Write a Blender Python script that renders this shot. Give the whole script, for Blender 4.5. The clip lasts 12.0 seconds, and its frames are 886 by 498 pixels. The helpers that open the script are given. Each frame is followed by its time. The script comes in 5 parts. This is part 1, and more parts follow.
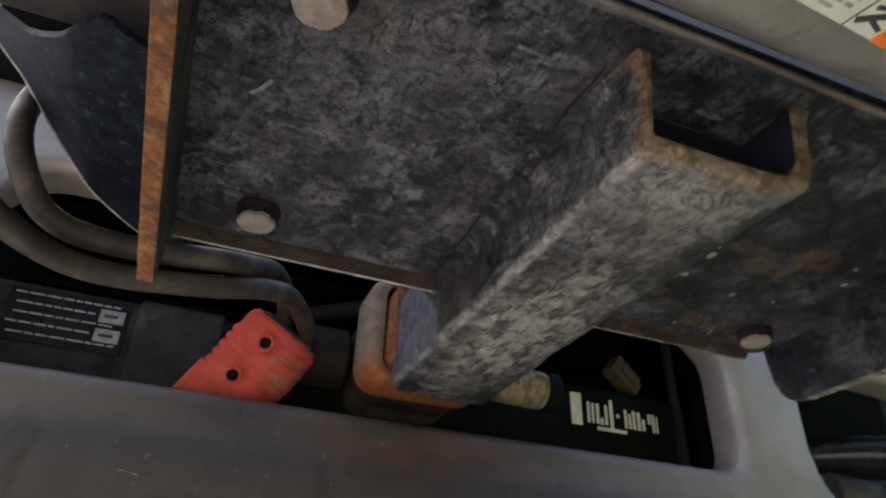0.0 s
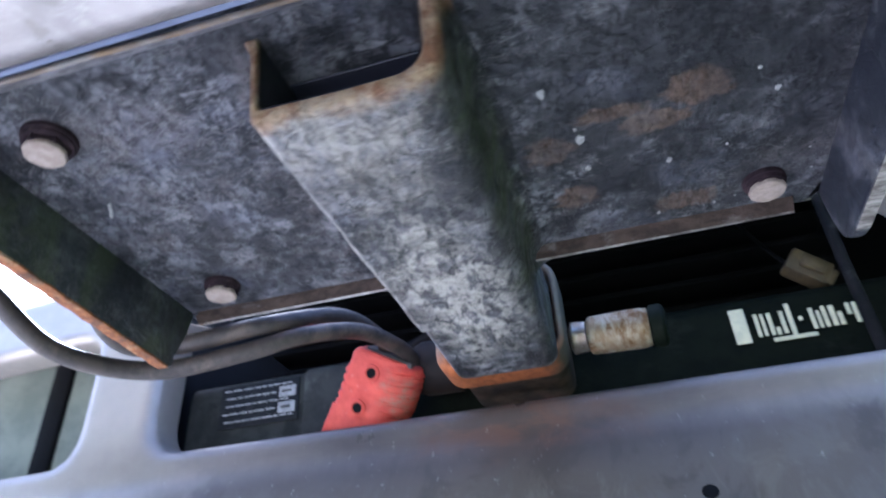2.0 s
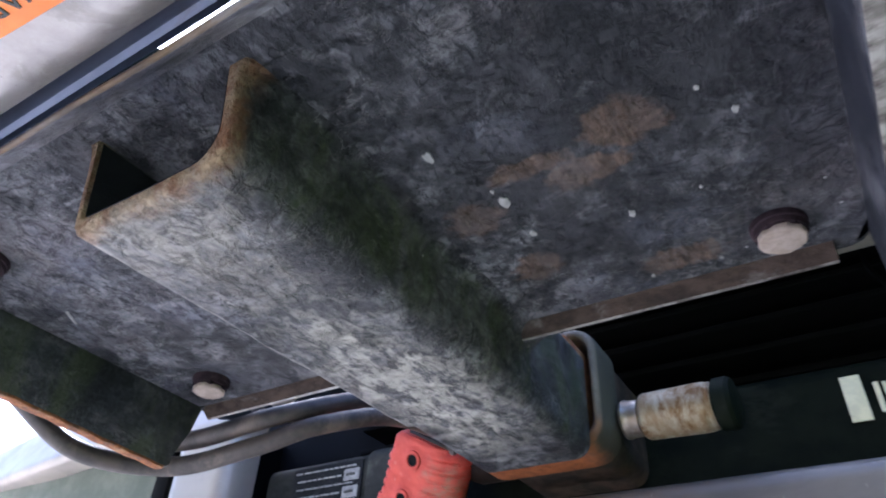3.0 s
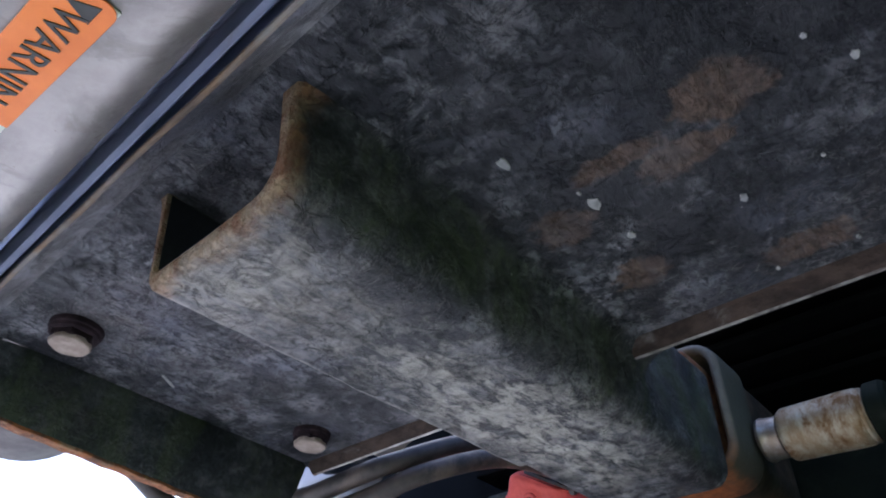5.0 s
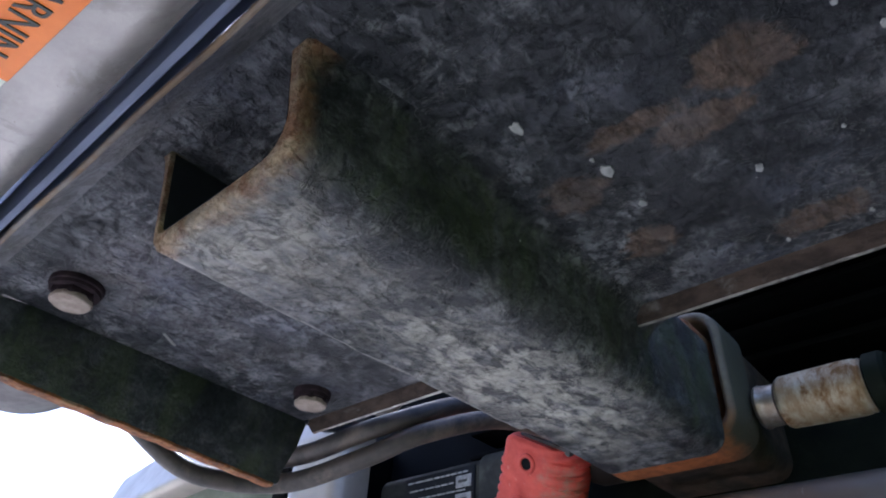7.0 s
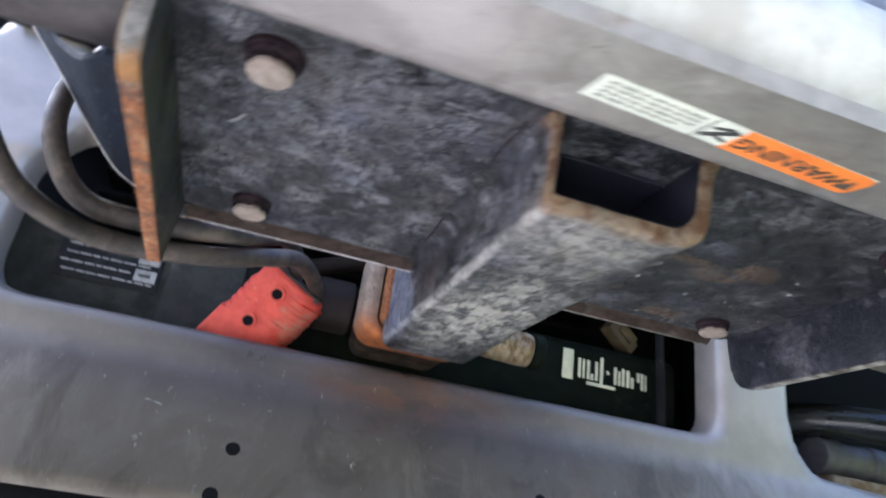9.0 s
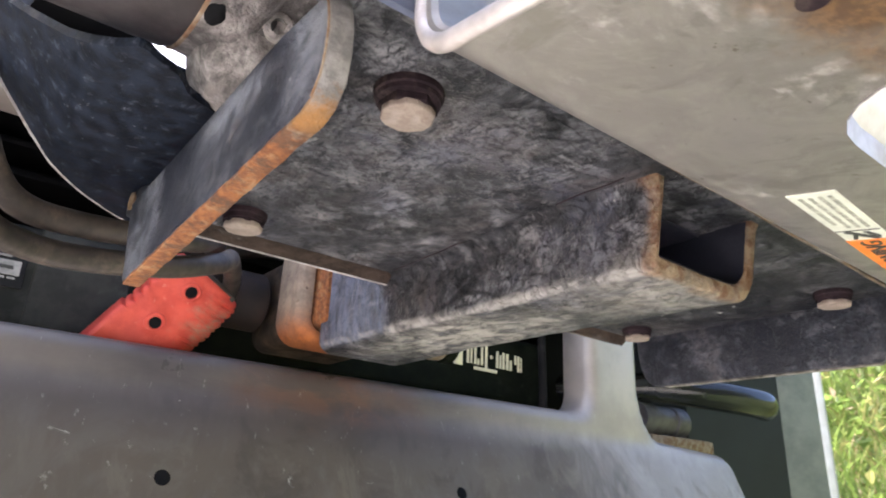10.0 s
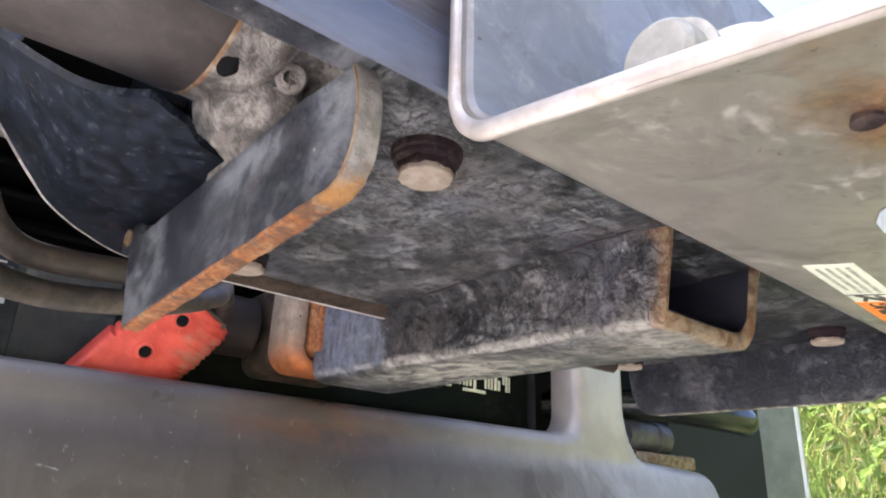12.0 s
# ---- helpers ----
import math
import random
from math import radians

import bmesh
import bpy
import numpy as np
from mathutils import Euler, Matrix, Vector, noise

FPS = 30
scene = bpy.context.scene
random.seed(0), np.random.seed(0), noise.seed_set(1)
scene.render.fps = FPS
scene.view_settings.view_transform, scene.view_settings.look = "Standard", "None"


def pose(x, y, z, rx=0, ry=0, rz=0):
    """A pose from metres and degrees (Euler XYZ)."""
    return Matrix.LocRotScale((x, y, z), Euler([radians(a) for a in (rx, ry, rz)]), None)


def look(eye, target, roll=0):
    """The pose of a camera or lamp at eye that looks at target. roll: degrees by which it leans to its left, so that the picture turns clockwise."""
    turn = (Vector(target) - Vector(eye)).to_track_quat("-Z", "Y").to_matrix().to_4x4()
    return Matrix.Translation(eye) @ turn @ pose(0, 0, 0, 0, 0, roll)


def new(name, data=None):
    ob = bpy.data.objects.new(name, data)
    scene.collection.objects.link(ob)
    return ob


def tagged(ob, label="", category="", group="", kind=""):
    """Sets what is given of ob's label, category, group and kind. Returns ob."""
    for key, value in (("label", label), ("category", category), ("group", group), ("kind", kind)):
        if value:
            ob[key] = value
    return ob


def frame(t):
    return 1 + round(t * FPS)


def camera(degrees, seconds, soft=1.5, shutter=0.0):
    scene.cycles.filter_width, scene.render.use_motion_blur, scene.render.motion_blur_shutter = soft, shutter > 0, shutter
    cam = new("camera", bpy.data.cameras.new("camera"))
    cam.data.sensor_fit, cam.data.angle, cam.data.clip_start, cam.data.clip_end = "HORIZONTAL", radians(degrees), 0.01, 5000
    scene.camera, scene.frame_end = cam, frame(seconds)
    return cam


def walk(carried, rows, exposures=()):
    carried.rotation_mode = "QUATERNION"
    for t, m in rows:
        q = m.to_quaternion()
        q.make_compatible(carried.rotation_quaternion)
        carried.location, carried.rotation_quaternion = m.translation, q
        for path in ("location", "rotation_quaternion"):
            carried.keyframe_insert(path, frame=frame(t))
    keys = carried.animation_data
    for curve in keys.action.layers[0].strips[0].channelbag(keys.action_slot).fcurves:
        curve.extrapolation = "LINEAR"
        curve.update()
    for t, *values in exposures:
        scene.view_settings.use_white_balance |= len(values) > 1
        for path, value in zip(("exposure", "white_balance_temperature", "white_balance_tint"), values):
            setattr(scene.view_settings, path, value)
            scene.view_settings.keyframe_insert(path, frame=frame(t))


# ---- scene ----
# the camera and its way
PATH = [
    (0, (-0.13686, -0.11183, -0.15276), (-0.07638, 0.04742, -0.04797), 2.18),
    (0.5, (-0.13000, -0.11334, -0.15130), (-0.07652, 0.05127, -0.05109), 0.34),
    (1, (-0.10700, -0.13642, -0.15620), (-0.06557, 0.03072, -0.05447), 0.42),
    (1.2, (-0.08865, -0.14721, -0.16333), (-0.07043, 0.02522, -0.06366), 0.10),
    (1.5, (-0.03302, -0.13994, -0.17839), (-0.04089, 0.03255, -0.07746), -1.40),
    (1.7, (0.00381, -0.13820, -0.17471), (-0.01811, 0.03117, -0.07062), -1.97),
    (2, (0.05503, -0.12759, -0.17373), (0.01167, 0.03461, -0.06505), -3.08),
    (2.2, (0.07856, -0.11617, -0.16957), (0.01916, 0.03707, -0.05559), 0.14),
    (2.5, (0.10647, -0.10328, -0.15634), (0.02636, 0.03780, -0.03938), 4.59),
    (3, (0.13123, -0.06800, -0.14087), (0.04231, 0.06493, -0.02078), 3.28),
    (3.5, (0.13125, -0.06261, -0.12966), (0.02677, 0.05920, -0.01029), 6.56),
    (3.7, (0.13147, -0.06019, -0.12464), (0.02456, 0.05846, -0.00426), 6.27),
    (5.3, (0.12144, -0.05175, -0.13646), (0.01509, 0.05809, -0.00752), 2.81),
    (5.5, (0.12263, -0.05282, -0.13434), (0.01403, 0.05894, -0.00898), 3.21),
    (6, (0.12207, -0.05175, -0.13464), (0.01155, 0.06077, -0.01166), 3.82),
    (6.5, (0.12264, -0.05404, -0.13345), (0.01265, 0.06136, -0.01268), 3.80),
    (7, (0.11859, -0.05386, -0.13248), (0.00853, 0.06306, -0.01325), 3.61),
    (7.2, (0.11557, -0.05270, -0.13134), (0.00499, 0.06509, -0.01346), 3.60),
    (8.8, (-0.06711, -0.18235, -0.12825), (-0.04255, -0.00251, -0.04427), 9.49),
    (9, (-0.11433, -0.17252, -0.13223), (-0.06596, 0.00454, -0.05279), 8.29),
    (9.2, (-0.15306, -0.16288, -0.12737), (-0.08798, 0.01067, -0.05225), 8.41),
    (9.5, (-0.19316, -0.15077, -0.11034), (-0.10343, 0.01584, -0.04559), 4.70),
    (9.7, (-0.20312, -0.13223, -0.10365), (-0.09860, 0.02495, -0.03754), 2.49),
    (10, (-0.21395, -0.12203, -0.10380), (-0.10060, 0.02729, -0.03411), 2.49),
    (10.5, (-0.21947, -0.11058, -0.09585), (-0.09649, 0.03182, -0.02804), 1.92),
    (11, (-0.21912, -0.11173, -0.09926), (-0.09643, 0.03165, -0.03300), 2.45),
    (11.5, (-0.22008, -0.11542, -0.09151), (-0.09937, 0.02921, -0.02432), 2.68),
    (12, (-0.22530, -0.11803, -0.08821), (-0.10681, 0.02701, -0.01804), 2.37),
]
cam = camera(66.43, 12.0, soft=1.9, shutter=0.5)
walk(cam, [(t, look(eye, target, roll)) for t, eye, target, roll in PATH],
     exposures=[(0.0, 1.10, 6150, 10), (0.5, 1.55, 6150, 10), (1.0, 1.95, 5900, 11), (1.5, 2.58, 5050, 15), (2.0, 2.62, 4750, 15), (2.5, 2.62, 4700, 15), (3.0, 2.40, 5050, 16), (3.6, 2.3, 5100, 16), (5.3, 1.70, 4950, 14),
                (7.2, 1.70, 5000, 14), (8.8, 2.36, 5000, 12), (9.0, 2.36, 5250, 12), (9.5, 2.43, 6050, 13), (12.0, 2.52, 6000, 13)])

# ---------------------------------------------------------------- light
world = bpy.data.worlds.new("sky")
scene.world = world
world.use_nodes = True
wn = world.node_tree.nodes
sky = wn.new("ShaderNodeTexSky")
sky.sky_type = "NISHITA"
sky.sun_disc = False
sky.sun_elevation = radians(48)
sky.air_density, sky.dust_density, sky.ozone_density = 0.7, 5.0, 0.4
sky.sun_rotation = radians(-30)
wn["Background"].inputs["Strength"].default_value = 0.15
world.node_tree.links.new(sky.outputs["Color"], wn["Background"].inputs["Color"])

sun_data = bpy.data.lights.new("sun", "SUN")
sun_data.energy = 4.0
sun_data.angle = radians(3)
sun_data.color = (1.0, 0.95, 0.88)
sun = new("sun", sun_data)
sun.matrix_world = look((-1.4, 2.4, 3.3), (0, 0, 0))


# ---------------------------------------------------------------- materials
def nodes_of(name):
    m = bpy.data.materials.new(name)
    m.use_nodes = True
    nt = m.node_tree
    return m, nt, nt.nodes["Principled BSDF"]


class Graph:
    """A short way to write node graphs."""

    def __init__(self, nt):
        self.nt = nt
        self.pos = nt.nodes.new("ShaderNodeTexCoord").outputs["Object"]

    def link(self, a, b):
        if hasattr(a, "is_output"):
            self.nt.links.new(a, b)
        else:
            b.default_value = a

    def noise(self, scale, detail=6.0, rough=0.6, stretch=None, warp=0.0, seed=0.0):
        vec = self.pos
        if stretch or seed:
            mp = self.nt.nodes.new("ShaderNodeMapping")
            self.nt.links.new(vec, mp.inputs["Vector"])
            if stretch:
                mp.inputs["Scale"].default_value = stretch
            mp.inputs["Location"].default_value = (seed, seed * 0.7, seed * 1.3)
            vec = mp.outputs["Vector"]
        n = self.nt.nodes.new("ShaderNodeTexNoise")
        n.inputs["Scale"].default_value = scale
        n.inputs["Detail"].default_value = detail
        n.inputs["Roughness"].default_value = rough
        n.inputs["Distortion"].default_value = warp
        self.nt.links.new(vec, n.inputs["Vector"])
        return n.outputs["Fac"]

    def cells(self, scale, feature="F1"):
        n = self.nt.nodes.new("ShaderNodeTexVoronoi")
        n.inputs["Scale"].default_value = scale
        n.feature = feature
        self.nt.links.new(self.pos, n.inputs["Vector"])
        return n.outputs["Distance"]

    def ramp(self, fac, lo, hi, a=0.0, b=1.0):
        n = self.nt.nodes.new("ShaderNodeMapRange")
        n.interpolation_type = "SMOOTHSTEP"
        self.link(fac, n.inputs["Value"])
        n.inputs["From Min"].default_value = lo
        n.inputs["From Max"].default_value = hi
        n.inputs["To Min"].default_value = a
        n.inputs["To Max"].default_value = b
        return n.outputs["Result"]

    def math(self, op, a, b=0.0):
        n = self.nt.nodes.new("ShaderNodeMath")
        n.operation = op
        self.link(a, n.inputs[0])
        self.link(b, n.inputs[1])
        return n.outputs[0]

    def mix(self, fac, a, b):
        n = self.nt.nodes.new("ShaderNodeMix")
        n.data_type = "RGBA"
        self.link(fac, n.inputs[0])
        for v, s in ((a, n.inputs[6]), (b, n.inputs[7])):
            if hasattr(v, "is_output"):
                self.nt.links.new(v, s)
            else:
                s.default_value = (*v, 1.0)
        return n.outputs[2]

    def axis(self, which):
        n = self.nt.nodes.new("ShaderNodeSeparateXYZ")
        self.nt.links.new(self.pos, n.inputs[0])
        return n.outputs[which]

    def normal(self, which):
        g = self.nt.nodes.new("ShaderNodeNewGeometry")
        n = self.nt.nodes.new("ShaderNodeSeparateXYZ")
        self.nt.links.new(g.outputs["Normal"], n.inputs[0])
        return n.outputs[which]

    def spot(self, centre, size, edge=0.5, wobble=None):
        """1 inside an ellipsoid, falling to 0 at its rim, the rim made uneven by a noise."""
        mp = self.nt.nodes.new("ShaderNodeMapping")
        mp.vector_type = "TEXTURE"
        mp.inputs["Location"].default_value = centre
        mp.inputs["Scale"].default_value = size
        self.nt.links.new(self.pos, mp.inputs["Vector"])
        ln = self.nt.nodes.new("ShaderNodeVectorMath")
        ln.operation = "LENGTH"
        self.nt.links.new(mp.outputs["Vector"], ln.inputs[0])
        d = ln.outputs["Value"]
        if wobble is not None:
            d = self.math("ADD", d, self.math("MULTIPLY", self.math("SUBTRACT", wobble, 0.5), 1.6))
        return self.ramp(d, 1.0 - edge, 1.0, 1.0, 0.0)

    def bump(self, bsdf, height, strength=0.4, dist=0.001):
        n = self.nt.nodes.new("ShaderNodeBump")
        n.inputs["Strength"].default_value = strength
        n.inputs["Distance"].default_value = dist
        self.nt.links.new(height, n.inputs["Height"])
        self.nt.links.new(n.outputs["Normal"], bsdf.inputs["Normal"])


def simple(name, a, b, scale=60.0, rough=(0.5, 0.7), metal=0.0, bump=0.25, dist=0.0006, stretch=None, dust=None, amount=0.5, spec=0.5, coat=0.0):
    """Two shades in a noise, a fine bump, and dust or wear of a third colour in patches."""
    m, nt, p = nodes_of(name)
    g = Graph(nt)
    n = g.noise(scale, 7, 0.65, stretch)
    col = g.mix(g.ramp(n, 0.35, 0.65), a, b)
    r = g.ramp(n, 0.3, 0.7, rough[0], rough[1])
    if dust:
        d = g.ramp(g.noise(scale * 0.45, 8, 0.7, stretch, 0.3, 3.1), 0.62 - 0.25 * amount, 0.78 - 0.2 * amount)
        col = g.mix(d, col, dust)
        r = g.math("MAXIMUM", r, g.math("MULTIPLY", d, 0.85))
    nt.links.new(col, p.inputs["Base Color"])
    nt.links.new(r, p.inputs["Roughness"])
    p.inputs["Metallic"].default_value = metal
    p.inputs["Specular IOR Level"].default_value = spec
    p.inputs["Coat Weight"].default_value = coat
    if bump:
        g.bump(p, g.math("ADD", n, g.math("MULTIPLY", g.noise(scale * 5, 3), 0.4)), bump, dist)
    return m


def painted_steel(name, dusty=0.5, moss=0.0, stains=(), rust_edge=None, base=((0.010, 0.011, 0.015), (0.030, 0.031, 0.037)), streak=(1.0, 0.45, 1.0), crackle=0.0, size=1.0, bare=None, curl=1.0, scuffs=(), crisp=0.52):
    """Black paint under dried road dust: broad bare and caked areas, wiped flakes, scratches, specks, brown stains and some moss."""
    m, nt, p = nodes_of(name)
    g = Graph(nt)
    broad = g.noise(15, 5, 0.6, None, 0.6)
    mid = g.noise(44 * size, 10, 0.72, (streak[0], streak[1] ** 0.5, 1.0), 0.35, 1.7)
    fine = g.noise(330 * size ** 0.5, 7, 0.75, streak, 0.3, 2.9)
    flake = g.noise(135 * size, 8, 0.7, streak, 0.5, 5.1)
    stroke = g.noise(150, 3, 0.5, (0.35, 1.0, 1.0), 0.7, 3.3)
    grit = g.noise(900, 3, 0.7)
    col = g.mix(g.ramp(g.noise(34, 5, 0.65, None, 0.6, 9.0), 0.35, 0.65), base[0], base[1])
    # a thin film of dust, thicker where it caked
    film = g.ramp(g.math("ADD", g.math("MULTIPLY", broad, 0.55), g.math("MULTIPLY", mid, 0.45)), 0.50 - 0.12 * dusty, 0.64 - 0.10 * dusty)
    col = g.mix(g.math("MULTIPLY", film, 0.50 + 0.3 * dusty), col, (0.136, 0.137, 0.152))
    cake = g.ramp(g.math("ADD", g.math("MULTIPLY", mid, 0.65), g.math("MULTIPLY", flake, 0.35)), 0.565 - 0.13 * dusty, 0.645 - 0.13 * dusty)
    col = g.mix(g.math("MULTIPLY", cake, 0.40 + 0.25 * dusty), col, (0.285, 0.284, 0.300))
    dark = g.ramp(g.math("ADD", g.math("MULTIPLY", g.noise(80 * size, 9, 0.74, (0.8, 1.1, 1.0), 0.4, 5.5), 0.8), g.math("MULTIPLY", fine, 0.2)), 0.490, 0.585)
    col = g.mix(g.math("MULTIPLY", dark, 0.80), col, base[0])
    pale = g.math("MULTIPLY", g.ramp(g.math("ADD", g.math("MULTIPLY", stroke, 0.75), g.math("MULTIPLY", fine, 0.25)), 0.60, 0.66), g.ramp(g.noise(28, 4, 0.6, None, 0.3, 8.8), 0.46, 0.60))
    col = g.mix(g.math("MULTIPLY", pale, 0.25 + 0.5 * dusty), col, (0.37, 0.370, 0.378))
    col = g.mix(g.math("MULTIPLY", g.ramp(fine, 0.53, 0.68), 0.05 + 0.38 * dusty), col, (0.37, 0.368, 0.372))
    # soft blotches a few millimetres wide, dark and pale
    blotch = g.noise(105, 5, 0.58, (1.0, 0.8, 1.0), 0.35, 41.0)
    col = g.mix(g.math("MULTIPLY", g.ramp(blotch, 0.53, 0.64), 0.18 + 0.40 * dusty), col, (0.250, 0.252, 0.275))
    col = g.mix(g.math("MULTIPLY", g.ramp(blotch, 0.36, 0.46, 1.0, 0.0), 0.55), col, base[0])
    # worn-through clouds of bare paint with pale wiped strokes beside them
    cloud = g.noise(26, 7, 0.68, (1.0, 1.25, 1.0), 0.5, 61.0)
    col = g.mix(g.math("MULTIPLY", g.ramp(cloud, 0.51, 0.58), 0.78), col, base[0])
    wipe = g.math("MULTIPLY", g.ramp(g.noise(70, 6, 0.62, (0.45, 1.0, 1.0), 0.5, 63.0), 0.54, 0.63), g.ramp(cloud, 0.44, 0.52, 1.0, 0.0))
    col = g.mix(g.math("MULTIPLY", wipe, 0.15 + 0.55 * dusty), col, (0.34, 0.336, 0.345))
    # broad drifts of brown and of blue-violet dust
    col = g.mix(g.math("MULTIPLY", g.math("MULTIPLY", g.ramp(g.noise(13, 6, 0.65, None, 0.7, 14.0), 0.50, 0.64), film), 0.34), col, (0.185, 0.152, 0.136))
    col = g.mix(g.math("MULTIPLY", g.math("MULTIPLY", g.ramp(g.noise(17, 6, 0.65, None, 0.7, 19.0), 0.48, 0.62), film), 0.40), col, (0.125, 0.132, 0.185))
    # curled hairline cracks and scrapes
    hair = g.noise(52 * size, 9, 0.62, (1.0, 1.5, 1.2), 0.9, 21.0)
    line = g.math("MULTIPLY", g.ramp(g.math("ABSOLUTE", g.math("SUBTRACT", hair, 0.5)), 0.0, 0.024, 1.0, 0.0), g.ramp(g.noise(30, 4, 0.6, None, 0.4, 23.0), 0.40, 0.54))
    line = g.math("MULTIPLY", line, curl)
    col = g.mix(g.math("MULTIPLY", line, 0.75), col, base[0])
    pit = g.math("MULTIPLY", g.ramp(g.noise(150 * size, 5, 0.62, (1.0, 1.4, 1.2), 0.5, 33.0), 0.585, 0.640), curl)
    col = g.mix(g.math("MULTIPLY", pit, 0.70), col, base[0])
    hair2 = g.noise(66 * size, 9, 0.62, (1.0, 1.7, 1.2), 0.9, 27.0)
    scrape = g.math("MULTIPLY", g.ramp(g.math("ABSOLUTE", g.math("SUBTRACT", hair2, 0.52)), 0.0, 0.022, 1.0, 0.0), g.ramp(g.noise(24, 4, 0.6, None, 0.4, 29.0), 0.42, 0.56))
    scrape = g.math("MULTIPLY", scrape, curl)
    col = g.mix(g.math("MULTIPLY", scrape, 0.30 + 0.55 * dusty), col, (0.37, 0.362, 0.355))
    col = g.mix(g.math("MULTIPLY", g.ramp(fine, 0.39, 0.48, 1.0, 0.0), crisp), col, base[0])
    col = g.mix(g.math("MULTIPLY", g.ramp(grit, 0.62, 0.74), 0.12), col, (0.40, 0.39, 0.38))
    for centre, reach in scuffs:
        s = g.spot(centre, reach, 0.9, g.noise(55, 8, 0.72, (1.0, 0.6, 1.0), 0.4, 44.0))
        col = g.mix(g.math("MULTIPLY", s, g.ramp(g.math("ADD", g.math("MULTIPLY", mid, 0.6), g.math("MULTIPLY", flake, 0.4)), 0.42, 0.56, 0.1, 0.8)), col, (0.27, 0.285, 0.32))
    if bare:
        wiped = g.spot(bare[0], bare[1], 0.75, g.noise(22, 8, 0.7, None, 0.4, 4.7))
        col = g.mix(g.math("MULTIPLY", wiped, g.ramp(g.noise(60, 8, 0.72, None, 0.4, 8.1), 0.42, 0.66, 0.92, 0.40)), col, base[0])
    crack = None
    if crackle:
        edge = g.ramp(g.math("ADD", g.cells(72, "DISTANCE_TO_EDGE"), g.math("MULTIPLY", g.math("SUBTRACT", flake, 0.5), 0.55)), 0.0, 0.03, 1.0, 0.0)
        crack = g.math("MULTIPLY", edge, g.ramp(g.noise(45, 3, 0.5, None, 0.4, 7.7), 0.50, 0.58))
        col = g.mix(g.math("MULTIPLY", crack, crackle), col, (0.010, 0.010, 0.012))
    if moss:
        mm = g.ramp(g.math("ADD", g.noise(34, 8, 0.7, (1, 1, 0.5), 0.9, 12.0), g.math("MULTIPLY", fine, 0.25)), 0.54, 0.74)
        side = g.ramp(g.math("ADD", g.normal("X"), g.math("MULTIPLY", g.math("SUBTRACT", mid, 0.5), 0.9)), 0.45, 0.85)
        col = g.mix(g.math("MULTIPLY", g.math("ADD", 0.30, g.math("MULTIPLY", mm, 0.65)), g.math("MULTIPLY", side, moss)), col, g.mix(mm, (0.026, 0.032, 0.029), (0.056, 0.072, 0.034)))
    wob = g.noise(160, 5, 0.6, None, 0.0, 2.2)
    for centre, size in stains:
        s = g.spot(centre, size, 0.35, wob)
        col = g.mix(g.math("MULTIPLY", s, g.ramp(mid, 0.36, 0.56, 0.45, 0.88)), col, g.mix(g.ramp(fine, 0.38, 0.62), (0.058, 0.038, 0.026), (0.15, 0.102, 0.074)))
    specks = g.ramp(g.math("ADD", g.cells(95), g.math("MULTIPLY", wob, 0.22)), 0.125, 0.17, 1.0, 0.0)
    keep = g.ramp(g.noise(42, 2, 0.5, None, 0.0, 6.6), 0.54, 0.60)
    col = g.mix(g.math("MULTIPLY", specks, keep), col, (0.55, 0.55, 0.53))
    if rust_edge is not None:
        chalk = g.spot((-0.008, 0.130, -0.030), (0.036, 0.105, 0.012), 0.8, g.noise(60, 8, 0.72, None, 0.3, 6.1))
        col = g.mix(g.math("MULTIPLY", chalk, g.ramp(g.math("ADD", g.math("MULTIPLY", flake, 1.5), g.math("MULTIPLY", fine, 0.5)), 0.86, 1.10, 0.05, 0.82)), col, (0.50, 0.48, 0.42))
        # the sharp lower corner is worn bare along its whole length
        low = g.math("SUBTRACT", g.axis("Z"), g.math("MULTIPLY", g.axis("Y"), 0.030))
        corner = g.math("MULTIPLY", g.ramp(g.math("ADD", g.axis("X"), g.math("MULTIPLY", g.math("SUBTRACT", flake, 0.5), 0.006)), -0.0350, -0.0328, 1.0, 0.0), g.ramp(g.math("ADD", low, g.math("MULTIPLY", g.math("SUBTRACT", mid, 0.5), 0.008)), -0.0300, -0.0272, 1.0, 0.0))
        corner = g.math("MULTIPLY", corner, g.ramp(g.noise(60, 7, 0.7, None, 0.3, 4.4), 0.40, 0.54, 0.12, 0.70))
        col = g.mix(corner, col, (0.52, 0.50, 0.465))
        blue = g.math("MULTIPLY", g.ramp(g.math("ADD", g.axis("Y"), g.math("MULTIPLY", g.math("SUBTRACT", broad, 0.5), 0.03)), 0.152, 0.160), g.ramp(g.math("MULTIPLY", g.normal("X"), -1.0), 0.5, 0.8))
        col = g.mix(g.math("MULTIPLY", blue, g.ramp(g.noise(190, 6, 0.7, (1.0, 1.0, 0.22), 0.3, 31.0), 0.38, 0.62, 0.25, 0.85)), col, (0.150, 0.175, 0.235))
        cream = g.spot((-0.012, 0.014, -0.032), (0.040, 0.050, 0.014), 0.9, g.noise(70, 8, 0.72, None, 0.3, 16.1))
        col = g.mix(g.math("MULTIPLY", cream, g.ramp(flake, 0.40, 0.58, 0.20, 0.80)), col, (0.41, 0.385, 0.34))
